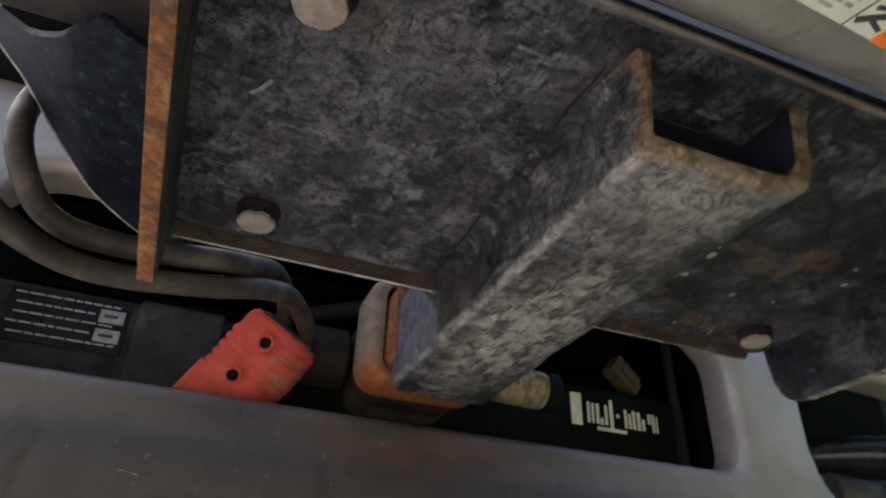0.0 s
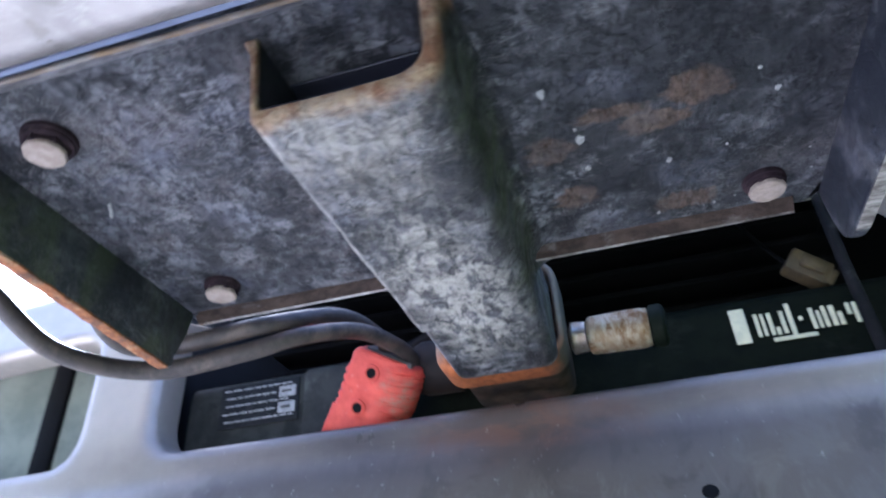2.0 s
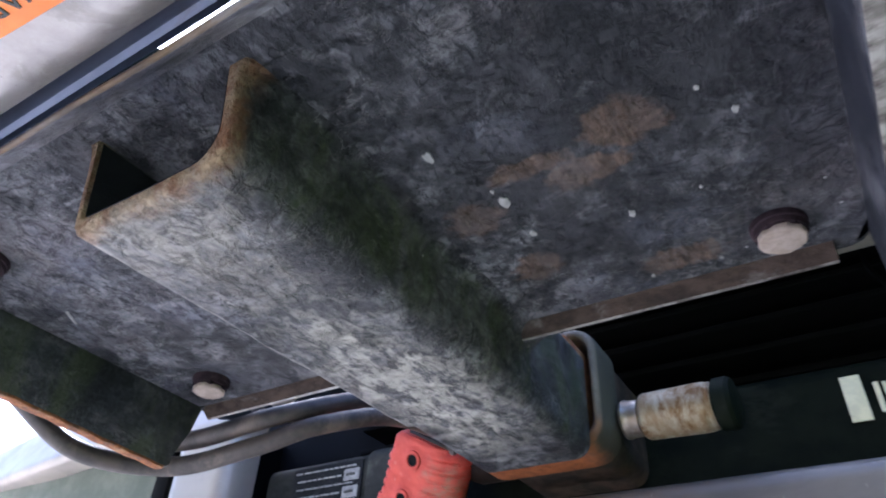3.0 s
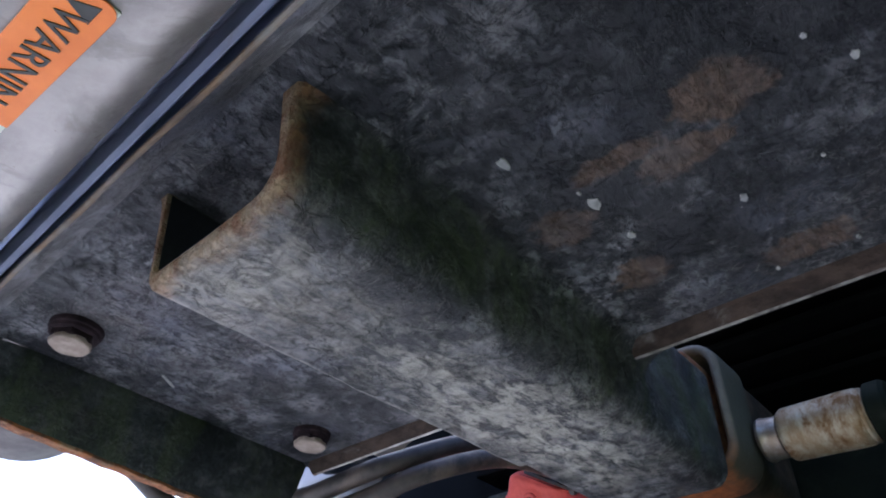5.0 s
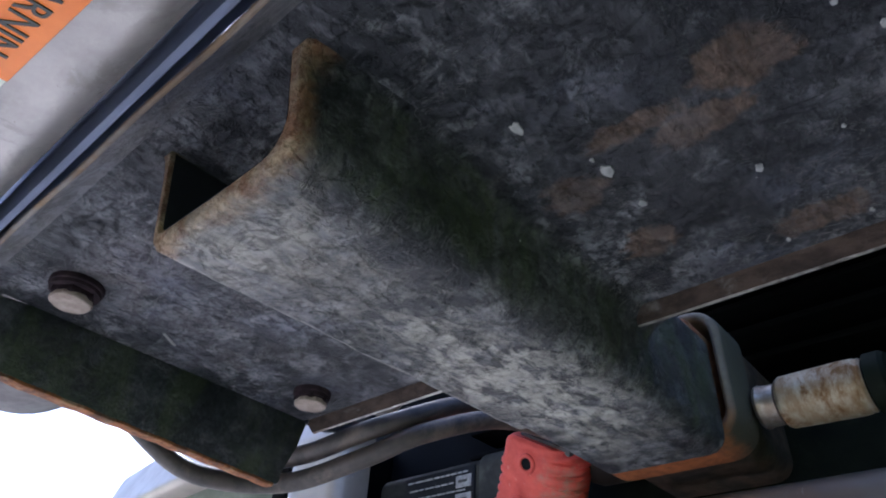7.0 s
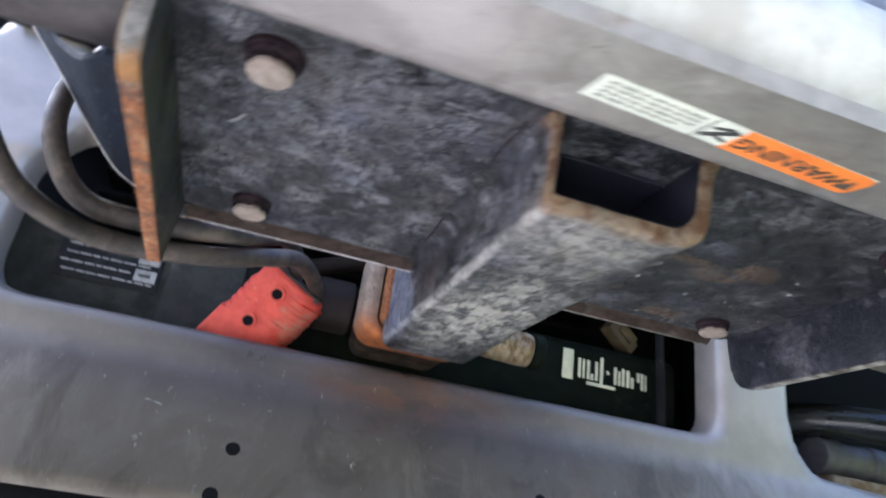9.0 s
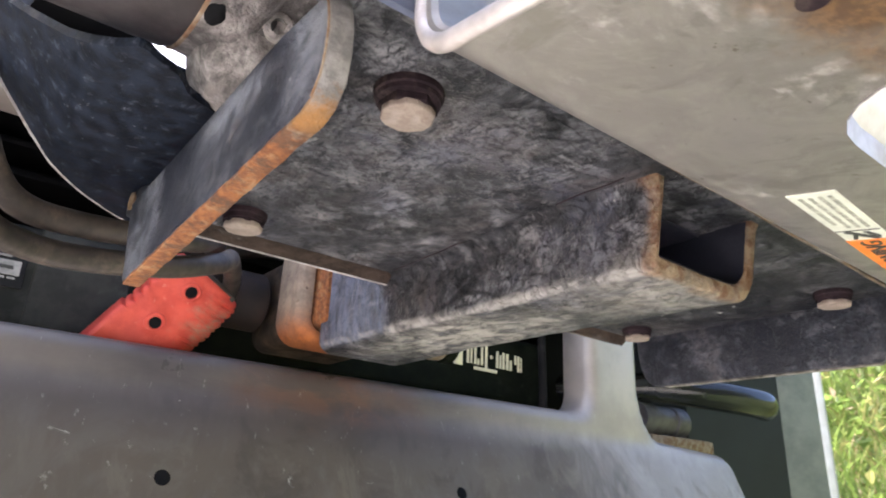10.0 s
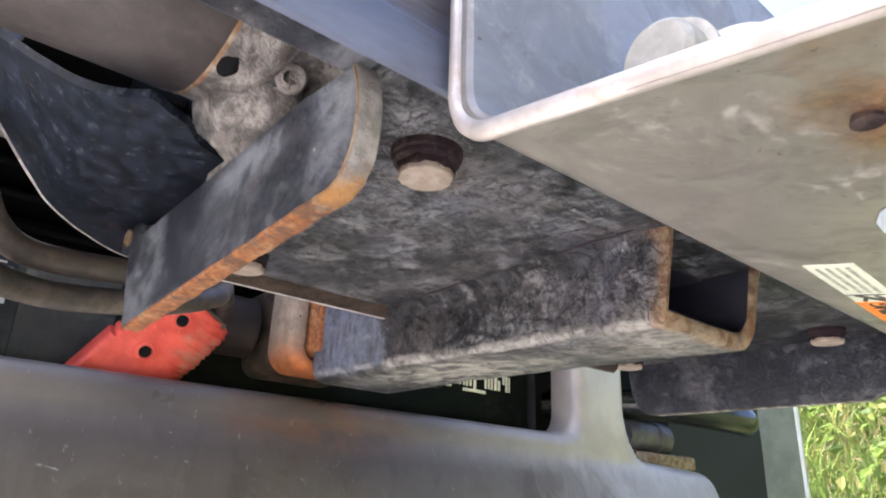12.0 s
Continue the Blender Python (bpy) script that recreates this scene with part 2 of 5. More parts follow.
        for at in ((-0.034, -0.0010, -0.0280), (0.020, -0.003, -0.022), (-0.0430, -0.0030, -0.0020), (0.0270, -0.0040, -0.0020)):
            stain = g.spot(at, (0.0100, 0.0090, 0.0100), 0.9, g.noise(120, 6, 0.7, None, 0.2, 51.0))
            col = g.mix(g.math("MULTIPLY", stain, 0.75), col, (0.19, 0.085, 0.036))
        rr = g.ramp(g.math("ADD", g.math("ADD", g.axis("Y"), g.math("MULTIPLY", g.math("ADD", g.axis("Z"), 0.030), 0.17)), g.math("MULTIPLY", g.math("SUBTRACT", g.noise(90, 7, 0.7), 0.3), 0.020)), rust_edge[0], rust_edge[1], 1.0, 0.0)
        col = g.mix(g.math("MULTIPLY", rr, 0.9), col, g.mix(g.ramp(g.noise(150, 8, 0.75, None, 0.1), 0.42, 0.58), (0.37, 0.27, 0.16), (0.22, 0.105, 0.045)))
    nt.links.new(col, p.inputs["Base Color"])
    nt.links.new(g.ramp(g.math("ADD", cake, film), 0.0, 1.4, 0.38, 0.85), p.inputs["Roughness"])
    p.inputs["Specular IOR Level"].default_value = 0.4
    h = g.math("ADD", g.math("MULTIPLY", cake, 0.35), g.math("ADD", g.math("MULTIPLY", fine, 0.6), g.math("ADD", g.math("MULTIPLY", pale, 0.35), g.math("MULTIPLY", broad, 0.8))))
    if crack is not None:
        h = g.math("SUBTRACT", h, g.math("MULTIPLY", crack, 0.8))
    h = g.math("SUBTRACT", g.math("ADD", h, g.math("MULTIPLY", scrape, 0.3)), g.math("ADD", g.math("MULTIPLY", line, 0.7), g.math("MULTIPLY", pit, 0.5)))
    g.bump(p, h, 0.95, 0.0014)
    return m


STAINS = [((0.0998, 0.0635, 0.0), (0.0135, 0.010, 0.02)), ((0.0847, 0.0750, 0.0), (0.0150, 0.0075, 0.02)), ((0.0690, 0.0660, 0.0), (0.016, 0.005, 0.02)), ((0.0445, 0.0800, 0.0), (0.0125, 0.0085, 0.02)),
          ((0.0498, 0.1138, 0.0), (0.0105, 0.0085, 0.02)), ((0.0965, 0.1310, 0.0), (0.018, 0.007, 0.02))]
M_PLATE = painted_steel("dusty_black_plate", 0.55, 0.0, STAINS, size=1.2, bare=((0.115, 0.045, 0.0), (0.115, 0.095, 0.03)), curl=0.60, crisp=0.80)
M_SHANK = painted_steel("dusty_black_shank", 0.55, 0.85, (), (0.0005, 0.0105), crackle=0.6, size=1.4, curl=0.75)
M_BAND = painted_steel("worn_grey_band", 0.80, 0.0, (), None, ((0.110, 0.105, 0.108), (0.170, 0.162, 0.165)), (0.7, 1.0, 1.0), size=1.0, curl=0.2)
M_FIN = painted_steel("scuffed_black_steel", 0.12, 0.75, (), None, ((0.010, 0.012, 0.020), (0.026, 0.031, 0.045)), (1.0, 0.5, 0.8), size=1.2, curl=0.30, scuffs=(((-0.164, -0.006, -0.004), (0.01, 0.022, 0.022)), ((-0.164, 0.125, -0.020), (0.01, 0.030, 0.030)), ((-0.164, 0.045, -0.006), (0.01, 0.040, 0.010))))


def wing_mat():
    """Thin blue-black paint with a veil of fine dust and a few pale specks."""
    m, nt, p = nodes_of("dark_blue_black_sheet")
    g = Graph(nt)
    n = g.noise(150, 6, 0.62, None, 0.1)
    col = g.mix(g.ramp(n, 0.4, 0.62), (0.005, 0.007, 0.012), (0.016, 0.022, 0.036))
    col = g.mix(g.math("MULTIPLY", g.ramp(g.noise(230, 5, 0.65, None, 0.2, 3.0), 0.56, 0.70), 0.42), col, (0.10, 0.115, 0.15))
    col = g.mix(g.math("MULTIPLY", g.ramp(g.noise(480, 3, 0.6, None, 0, 5.0), 0.68, 0.75), 0.6), col, (0.20, 0.21, 0.23))
    nt.links.new(col, p.inputs["Base Color"])
    nt.links.new(g.ramp(n, 0.3, 0.7, 0.5, 0.7), p.inputs["Roughness"])
    p.inputs["Specular IOR Level"].default_value = 0.15
    g.bump(p, g.noise(300, 6, 0.7), 0.4, 0.0006)
    return m


M_WING = wing_mat()
M_RUST = simple("rust_orange", (0.30, 0.105, 0.028), (0.13, 0.045, 0.018), 330, (0.8, 0.95), 0.0, 0.8, 0.0012, None, (0.34, 0.20, 0.085), 0.45)


def cut_edge_mat():
    """Orange rust with brown and pale flakes, giving way upwards to grey dust on the nose."""
    m, nt, p = nodes_of("rusted_cut_edge")
    g = Graph(nt)
    n = g.noise(330, 7, 0.68)
    mid = g.noise(120, 8, 0.72, None, 0.4, 2.0)
    col = g.mix(g.ramp(n, 0.35, 0.65), (0.31, 0.118, 0.036), (0.15, 0.055, 0.022))
    col = g.mix(g.math("MULTIPLY", g.ramp(mid, 0.50, 0.62), 0.65), col, (0.36, 0.22, 0.11))
    col = g.mix(g.math("MULTIPLY", g.ramp(g.noise(85, 7, 0.7, None, 0.3, 6.0), 0.52, 0.62), 0.75), col, (0.085, 0.045, 0.028))
    dust = g.mix(g.ramp(g.noise(180, 7, 0.7, None, 0.0, 4.0), 0.35, 0.65), (0.31, 0.295, 0.28), (0.17, 0.16, 0.155))
    up = g.ramp(g.math("ADD", g.axis("Z"), g.math("MULTIPLY", g.math("SUBTRACT", mid, 0.5), 0.022)), -0.0290, -0.0235)
    col = g.mix(up, col, dust)
    ochre = g.spot((-0.161, -0.004, -0.0275), (0.02, 0.010, 0.006), 0.8, mid)
    col = g.mix(g.math("MULTIPLY", ochre, 0.60), col, (0.34, 0.19, 0.06))
    nt.links.new(col, p.inputs["Base Color"])
    p.inputs["Roughness"].default_value = 0.88
    g.bump(p, g.math("ADD", n, g.math("MULTIPLY", mid, 0.8)), 0.85, 0.0013)
    return m


M_CUT = cut_edge_mat()
M_RUST_PALE = simple("rust_and_bare_steel", (0.36, 0.29, 0.21), (0.22, 0.12, 0.06), 130, (0.6, 0.85), 0.1, 0.6, 0.001, None, (0.16, 0.06, 0.02), 0.4)
M_RECEIVER = simple("oily_brown_receiver", (0.070, 0.045, 0.028), (0.026, 0.021, 0.017), 70, (0.6, 0.85), 0.0, 0.6, 0.001, None, (0.020, 0.024, 0.016), 0.55, 0.3)


def collar_mat():
    """Bare pale steel that has rusted to orange along its lower side."""
    m, nt, p = nodes_of("pale_rusted_collar")
    g = Graph(nt)
    n = g.noise(95, 7, 0.7)
    pale = g.mix(g.ramp(n, 0.35, 0.65), (0.34, 0.27, 0.20), (0.20, 0.155, 0.12))
    orange = g.mix(g.ramp(g.noise(240, 6, 0.7), 0.35, 0.65), (0.42, 0.13, 0.03), (0.24, 0.075, 0.02))
    low = g.ramp(g.math("ADD", g.axis("Z"), g.math("MULTIPLY", n, 0.02)), -0.010, 0.014, 1.0, 0.0)
    col = g.mix(low, pale, orange)
    # side facing +x darkened: oil, and the shade that side lies in
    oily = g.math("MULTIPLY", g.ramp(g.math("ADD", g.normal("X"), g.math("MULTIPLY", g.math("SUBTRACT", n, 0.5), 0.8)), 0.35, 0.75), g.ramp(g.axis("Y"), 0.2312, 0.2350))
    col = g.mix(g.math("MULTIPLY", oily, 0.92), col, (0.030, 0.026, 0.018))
    green = g.ramp(g.math("ADD", g.axis("X"), g.math("MULTIPLY", n, 0.02)), 0.018, 0.034)
    col = g.mix(g.math("MULTIPLY", green, 0.45), col, (0.085, 0.088, 0.062))
    pits = g.ramp(g.noise(150, 5, 0.6, None, 0.0, 9.0), 0.64, 0.70)
    col = g.mix(pits, col, (0.06, 0.03, 0.018))
    nt.links.new(col, p.inputs["Base Color"])
    p.inputs["Roughness"].default_value = 0.75
    p.inputs["Metallic"].default_value = 0.15
    g.bump(p, g.noise(220, 7, 0.7), 0.6, 0.001)
    return m


M_COLLAR = collar_mat()
M_WORN = simple("worn_edge", (0.54, 0.52, 0.50), (0.28, 0.26, 0.25), 120, (0.5, 0.8), 0.2, 0.5, 0.0008, None, (0.16, 0.10, 0.06), 0.4)
M_SCRAPED = simple("scraped_grey_edge", (0.34, 0.32, 0.295), (0.15, 0.135, 0.12), 170, (0.6, 0.85), 0.1, 0.6, 0.0008, (0.5, 1, 1), (0.035, 0.026, 0.022), 0.75)
M_LIP = simple("brown_rusted_lip", (0.026, 0.019, 0.016), (0.060, 0.043, 0.034), 150, (0.85, 0.98), 0.0, 0.9, 0.0012, (0.6, 1, 1), (0.125, 0.112, 0.105), 0.30, 0.15)
M_EDGE_RUST = simple("rust_streaked_edge", (0.21, 0.135, 0.065), (0.11, 0.085, 0.065), 110, (0.7, 0.9), 0.0, 0.6, 0.0008, (0.4, 1, 1), (0.22, 0.205, 0.185), 0.7)
M_RIM = simple("bare_pale_rim", (0.58, 0.535, 0.51), (0.42, 0.38, 0.355), 90, (0.30, 0.5), 0.4, 0.3, 0.0006, None, (0.40, 0.30, 0.22), 0.35)
M_BLACK = simple("black_paint", (0.004, 0.006, 0.003), (0.008, 0.011, 0.006), 40, (0.6, 0.8), 0.0, 0.4, 0.0006, None, (0.030, 0.033, 0.022), 0.28, 0.08)
# near-black that carries the shade of the bay, holes and notches
M_CAVITY = simple("cavity_black", (0.004, 0.004, 0.005), (0.008, 0.008, 0.009), 20, (0.7, 0.9), 0.0, 0.2, 0.0006, None, None, 0.5, 0.1)
M_GLOSS = simple("glossy_black", (0.010, 0.011, 0.012), (0.016, 0.017, 0.018), 30, (0.12, 0.25), 0.0, 0.1, 0.0003)


def red_mat():
    """Red plastic, scuffed pale and dusty at the cable end."""
    m, nt, p = nodes_of("scuffed_red_plastic")
    g = Graph(nt)
    n = g.noise(110, 6, 0.65)
    col = g.mix(g.ramp(n, 0.35, 0.65), (0.60, 0.075, 0.045), (0.50, 0.05, 0.032))
    f = g.noise(330, 6, 0.7, (1, 1, 0.4))
    dirt = g.math("MULTIPLY", g.spot((-0.079, 0.262, -0.019), (0.030, 0.032, 0.022), 0.9, g.noise(160, 5)), g.ramp(g.noise(300, 6, 0.7, (0.35, 1, 1), 0.4, 2.0), 0.36, 0.60, 0.35, 1.0))
    col = g.mix(g.math("MULTIPLY", dirt, 0.92), col, (0.29, 0.215, 0.15))
    col = g.mix(g.math("MULTIPLY", g.ramp(f, 0.60, 0.72), 0.45), col, (0.66, 0.26, 0.19))
    nt.links.new(col, p.inputs["Base Color"])
    p.inputs["Roughness"].default_value = 0.6
    g.bump(p, g.math("ADD", g.noise(70, 4), g.math("MULTIPLY", f, 0.3)), 0.5, 0.0015)
    return m


M_RED = red_mat()
M_RUBBER = simple("rubber_sheath", (0.066, 0.051, 0.042), (0.032, 0.026, 0.023), 70, (0.42, 0.62), 0.0, 0.4, 0.0006, None, (0.135, 0.103, 0.076), 0.42)
M_HOSE = simple("dusty_grey_hose", (0.013, 0.012, 0.012), (0.008, 0.008, 0.008), 60, (0.85, 0.95), 0.0, 0.4, 0.0006, None, (0.045, 0.042, 0.038), 0.3, 0.06)
# dark paint that carries the shade inside the shank's mouth
M_BORE = simple("bore_shade_paint", (0.011, 0.012, 0.021), (0.021, 0.022, 0.034), 55, (0.45, 0.65), 0.0, 0.5, 0.0008, None, (0.044, 0.040, 0.048), 0.30)
M_ALU = simple("cast_aluminium", (0.42, 0.39, 0.37), (0.20, 0.18, 0.17), 130, (0.55, 0.8), 0.1, 1.0, 0.0026, None, (0.095, 0.088, 0.085), 0.75)
M_POCKET = simple("pocket_shade_grey", (0.06, 0.057, 0.056), (0.10, 0.095, 0.09), 60, (0.7, 0.85), 0.0, 0.6, 0.001)
M_MOTOR = simple("brown_black_motor_paint", (0.085, 0.074, 0.072), (0.055, 0.047, 0.046), 70, (0.45, 0.6), 0.1, 0.4, 0.0005, None, (0.12, 0.105, 0.098), 0.35)
M_BOLT = simple("dusty_bolt_head", (0.34, 0.28, 0.235), (0.25, 0.20, 0.165), 220, (0.75, 0.9), 0.0, 0.5, 0.0006, None, (0.20, 0.15, 0.12), 0.3)
M_BUSH = simple("dim_grey_bushing", (0.13, 0.125, 0.135), (0.08, 0.075, 0.085), 60, (0.4, 0.6), 0.2, 0.4, 0.0006)
M_BOLT_PALE = simple("pale_bolt", (0.50, 0.48, 0.43), (0.40, 0.38, 0.33), 160, (0.5, 0.7), 0.2, 0.4, 0.0006)
M_BOLT_SIDE = simple("rusted_bolt_side", (0.030, 0.018, 0.022), (0.016, 0.010, 0.013), 160, (0.65, 0.85), 0.0, 0.3, 0.0004, None, (0.075, 0.056, 0.050), 0.38, 0.15)
M_CHROME = simple("dull_plated_steel", (0.44, 0.39, 0.32), (0.28, 0.22, 0.16), 160, (0.32, 0.50), 0.8, 0.2, 0.0003)
M_SATIN = simple("satin_blue_grey_steel", (0.170, 0.195, 0.285), (0.120, 0.138, 0.205), 60, (0.50, 0.66), 0.15, 0.2, 0.0004, (0.25, 1, 1), (0.10, 0.080, 0.072), 0.60, 0.35)
M_BRASS = simple("flaking_plating", (0.40, 0.35, 0.25), (0.27, 0.19, 0.10), 240, (0.35, 0.6), 0.35, 0.8, 0.0009, (0.9, 0.5, 0.5), (0.15, 0.075, 0.018), 0.60)
M_CREAM = simple("cream_lettering", (0.66, 0.62, 0.42), (0.55, 0.52, 0.36), 160, (0.5, 0.7), 0.0, 0.1)
M_PRINT = simple("white_print", (0.36, 0.36, 0.35), (0.22, 0.22, 0.22), 200, (0.5, 0.7), 0.0, 0.1)
M_PRINT_PALE = simple("white_speck", (0.30, 0.30, 0.29), (0.19, 0.19, 0.185), 300, (0.7, 0.9), 0.0, 0.3)
M_OCHRE = simple("ochre_rust", (0.45, 0.25, 0.06), (0.32, 0.15, 0.04), 300, (0.8, 0.95), 0.0, 0.5)
M_DECAL = simple("black_decal", (0.009, 0.010, 0.012), (0.016, 0.017, 0.019), 80, (0.5, 0.65), 0.0, 0.1, 0.0006, None, (0.035, 0.036, 0.036), 0.3, 0.15)


def tube_mat():
    """Black paint, green-black in the lee of the receiver and dusty grey away from it."""
    m, nt, p = nodes_of("dusty_black_crossbar")
    g = Graph(nt)
    n = g.noise(70, 7, 0.68)
    col = g.mix(g.ramp(n, 0.35, 0.65), (0.0025, 0.0036, 0.0022), (0.0060, 0.0078, 0.0044))
    far = g.ramp(g.math("ADD", g.axis("X"), g.math("MULTIPLY", g.math("SUBTRACT", n, 0.5), 0.06)), -0.170, -0.080, 1.0, 0.0)
    dust = g.mix(g.ramp(g.noise(34, 7, 0.7, None, 0.4, 3.0), 0.38, 0.62), (0.024, 0.025, 0.024), (0.046, 0.048, 0.044))
    col = g.mix(g.math("MULTIPLY", far, 0.9), col, dust)
    grime_shade = g.ramp(g.noise(48, 7, 0.7, (0.6, 1, 1), 0.3, 8.0), 0.56, 0.68)
    col = g.mix(g.math("MULTIPLY", grime_shade, 0.35), col, (0.030, 0.031, 0.022))
    nt.links.new(col, p.inputs["Base Color"])
    p.inputs["Roughness"].default_value = 0.75
    p.inputs["Specular IOR Level"].default_value = 0.08
    g.bump(p, n, 0.4, 0.0006)
    return m



M_TUBE = tube_mat()
M_SLEEVE = simple("dusty_dark_sleeve", (0.026, 0.027, 0.026), (0.044, 0.046, 0.043), 60, (0.7, 0.9), 0.0, 0.5, 0.0008, None, (0.075, 0.078, 0.072), 0.35, 0.15)
M_LABEL = simple("white_label", (0.72, 0.74, 0.62), (0.62, 0.64, 0.54), 90, (0.4, 0.5), 0.0, 0.1)
M_ORANGE = simple("orange_label", (0.85, 0.24, 0.03), (0.78, 0.20, 0.025), 90, (0.35, 0.5), 0.0, 0.1)
M_INK = simple("black_ink", (0.03, 0.03, 0.028), (0.06, 0.06, 0.055), 90, (0.5, 0.6), 0.0, 0.0)
M_FADED = simple("faded_ink", (0.24, 0.25, 0.20), (0.42, 0.43, 0.34), 300, (0.5, 0.6), 0.0, 0.0)
M_LUG = simple("oily_dark_lug", (0.013, 0.010, 0.009), (0.026, 0.018, 0.014), 60, (0.6, 0.8), 0.0, 0.5, 0.001, None, None, 0.5, 0.2)
M_TAN = simple("tan_plastic", (0.11, 0.078, 0.034), (0.07, 0.05, 0.025), 90, (0.5, 0.7), 0.0, 0.2)
M_ROLLER = simple("white_roller", (0.84, 0.83, 0.80), (0.62, 0.60, 0.55), 36, (0.35, 0.55), 0.0, 0.2, 0.0006, None, (0.30, 0.28, 0.24), 0.12)
M_WHITE = simple("white_painted_wood", (0.78, 0.77, 0.74), (0.64, 0.62, 0.58), 20, (0.6, 0.8), 0.0, 0.3)
M_BARK = simple("bark", (0.12, 0.09, 0.065), (0.06, 0.045, 0.035), 12, (0.8, 0.95), 0.0, 0.8, 0.01)
M_TRIM = simple("grey_green_trim", (0.20, 0.22, 0.18), (0.14, 0.16, 0.13), 30, (0.5, 0.65), 0.0, 0.2)
M_DARKPANEL = simple("dark_liner", (0.006, 0.011, 0.011), (0.012, 0.019, 0.018), 12, (0.45, 0.6), 0.0, 0.2, 0.002)


def bumper_paint():
    """Dull silver bumper: dust and the ground's dull reflection put into the colour of the swelling face, runs and
    scuffs, rust near the receiver.
    """
    m, nt, p = nodes_of("dull_silver_bumper")
    g = Graph(nt)
    n = g.noise(22, 6, 0.6)
    f = g.noise(240, 6, 0.7, (1, 1, 0.35))
    runs = g.noise(46, 6, 0.68, (1.0, 1.0, 0.22), 0.9, 4.0)
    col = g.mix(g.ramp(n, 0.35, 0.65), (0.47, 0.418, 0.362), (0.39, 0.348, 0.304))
    # darker towards the bottom: dust, and the ground's reflection put in as colour
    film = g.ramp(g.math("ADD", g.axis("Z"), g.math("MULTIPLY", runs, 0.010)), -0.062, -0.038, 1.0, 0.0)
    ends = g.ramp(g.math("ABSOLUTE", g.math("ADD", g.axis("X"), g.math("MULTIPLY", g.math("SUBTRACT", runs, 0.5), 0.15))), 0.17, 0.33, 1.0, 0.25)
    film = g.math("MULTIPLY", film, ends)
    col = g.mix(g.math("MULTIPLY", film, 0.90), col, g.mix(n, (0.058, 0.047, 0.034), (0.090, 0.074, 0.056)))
    mud = g.math("MULTIPLY", g.ramp(runs, 0.50, 0.70), g.ramp(g.axis("Z"), -0.090, -0.070, 1.0, 0.0))
    col = g.mix(g.math("MULTIPLY", mud, 0.24), col, (0.33, 0.30, 0.25))
    clean = g.math("MULTIPLY", g.ramp(g.noise(30, 5, 0.6, (1, 1, 0.3), 0.8, 11.0), 0.56, 0.64), g.ramp(g.axis("Z"), -0.085, -0.065, 1.0, 0.0))
    col = g.mix(g.math("MULTIPLY", clean, 0.32), col, (0.10, 0.088, 0.075))
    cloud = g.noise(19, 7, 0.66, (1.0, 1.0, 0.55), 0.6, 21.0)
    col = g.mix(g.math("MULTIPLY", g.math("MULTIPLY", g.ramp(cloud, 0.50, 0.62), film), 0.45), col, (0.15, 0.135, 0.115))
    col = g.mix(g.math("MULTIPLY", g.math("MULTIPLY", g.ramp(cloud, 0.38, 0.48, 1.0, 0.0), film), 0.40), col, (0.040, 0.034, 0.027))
    wob = g.noise(60, 6, 0.65)
    # lip darkened for grime and for the shade under the mount plate
    grime_shade = g.math("MULTIPLY", g.spot((-0.030, 0.256, -0.040), (0.420, 0.08, 0.052), 0.85, g.ramp(g.noise(12, 2, 0.4, (0.5, 1, 1), 0.2, 2.0), 0.0, 1.0, 0.38, 0.62)), g.ramp(g.noise(30, 6, 0.65, (0.4, 1, 1), 0.3, 5.0), 0.36, 0.66, 0.88, 1.0))
    col = g.mix(g.math("MULTIPLY", grime_shade, 0.94), col, (0.070, 0.063, 0.070))
    rust = g.spot((-0.012, 0.25, -0.045), (0.100, 0.06, 0.034), 1.0, g.ramp(wob, 0.0, 1.0, 0.32, 0.68))
    col = g.mix(g.math("MULTIPLY", rust, 0.62), col, g.mix(g.ramp(g.noise(45, 6, 0.65, (0.5, 1, 1), 0.5, 3.0), 0.4, 0.6), (0.17, 0.085, 0.05), (0.085, 0.062, 0.050)))
    scr = g.math("ADD", g.math("MULTIPLY", g.ramp(f, 0.63, 0.72), 0.3), g.math("MULTIPLY", g.ramp(g.noise(95, 6, 0.7, (0.4, 1, 1), 1.0, 7.0), 0.68, 0.74), 0.6))
    col = g.mix(scr, col, (0.56, 0.54, 0.50))
    nt.links.new(col, p.inputs["Base Color"])
    nt.links.new(g.math("MULTIPLY", g.ramp(film, 0.0, 1.0, 0.42, 0.20), g.ramp(grime_shade, 0.0, 1.0, 1.0, 0.35)), p.inputs["Metallic"])
    nt.links.new(g.math("ADD", g.math("SUBTRACT", g.ramp(n, 0.3, 0.7, 0.36, 0.46), g.math("MULTIPLY", grime_shade, 0.09)), g.math("MULTIPLY", g.math("ADD", film, mud), 0.22)), p.inputs["Roughness"])
    nt.links.new(g.ramp(grime_shade, 0.0, 1.0, 0.5, 0.22), p.inputs["Specular IOR Level"])
    g.bump(p, g.math("ADD", g.noise(6, 1), g.math("MULTIPLY", f, 0.012)), 0.06, 0.004)
    return m


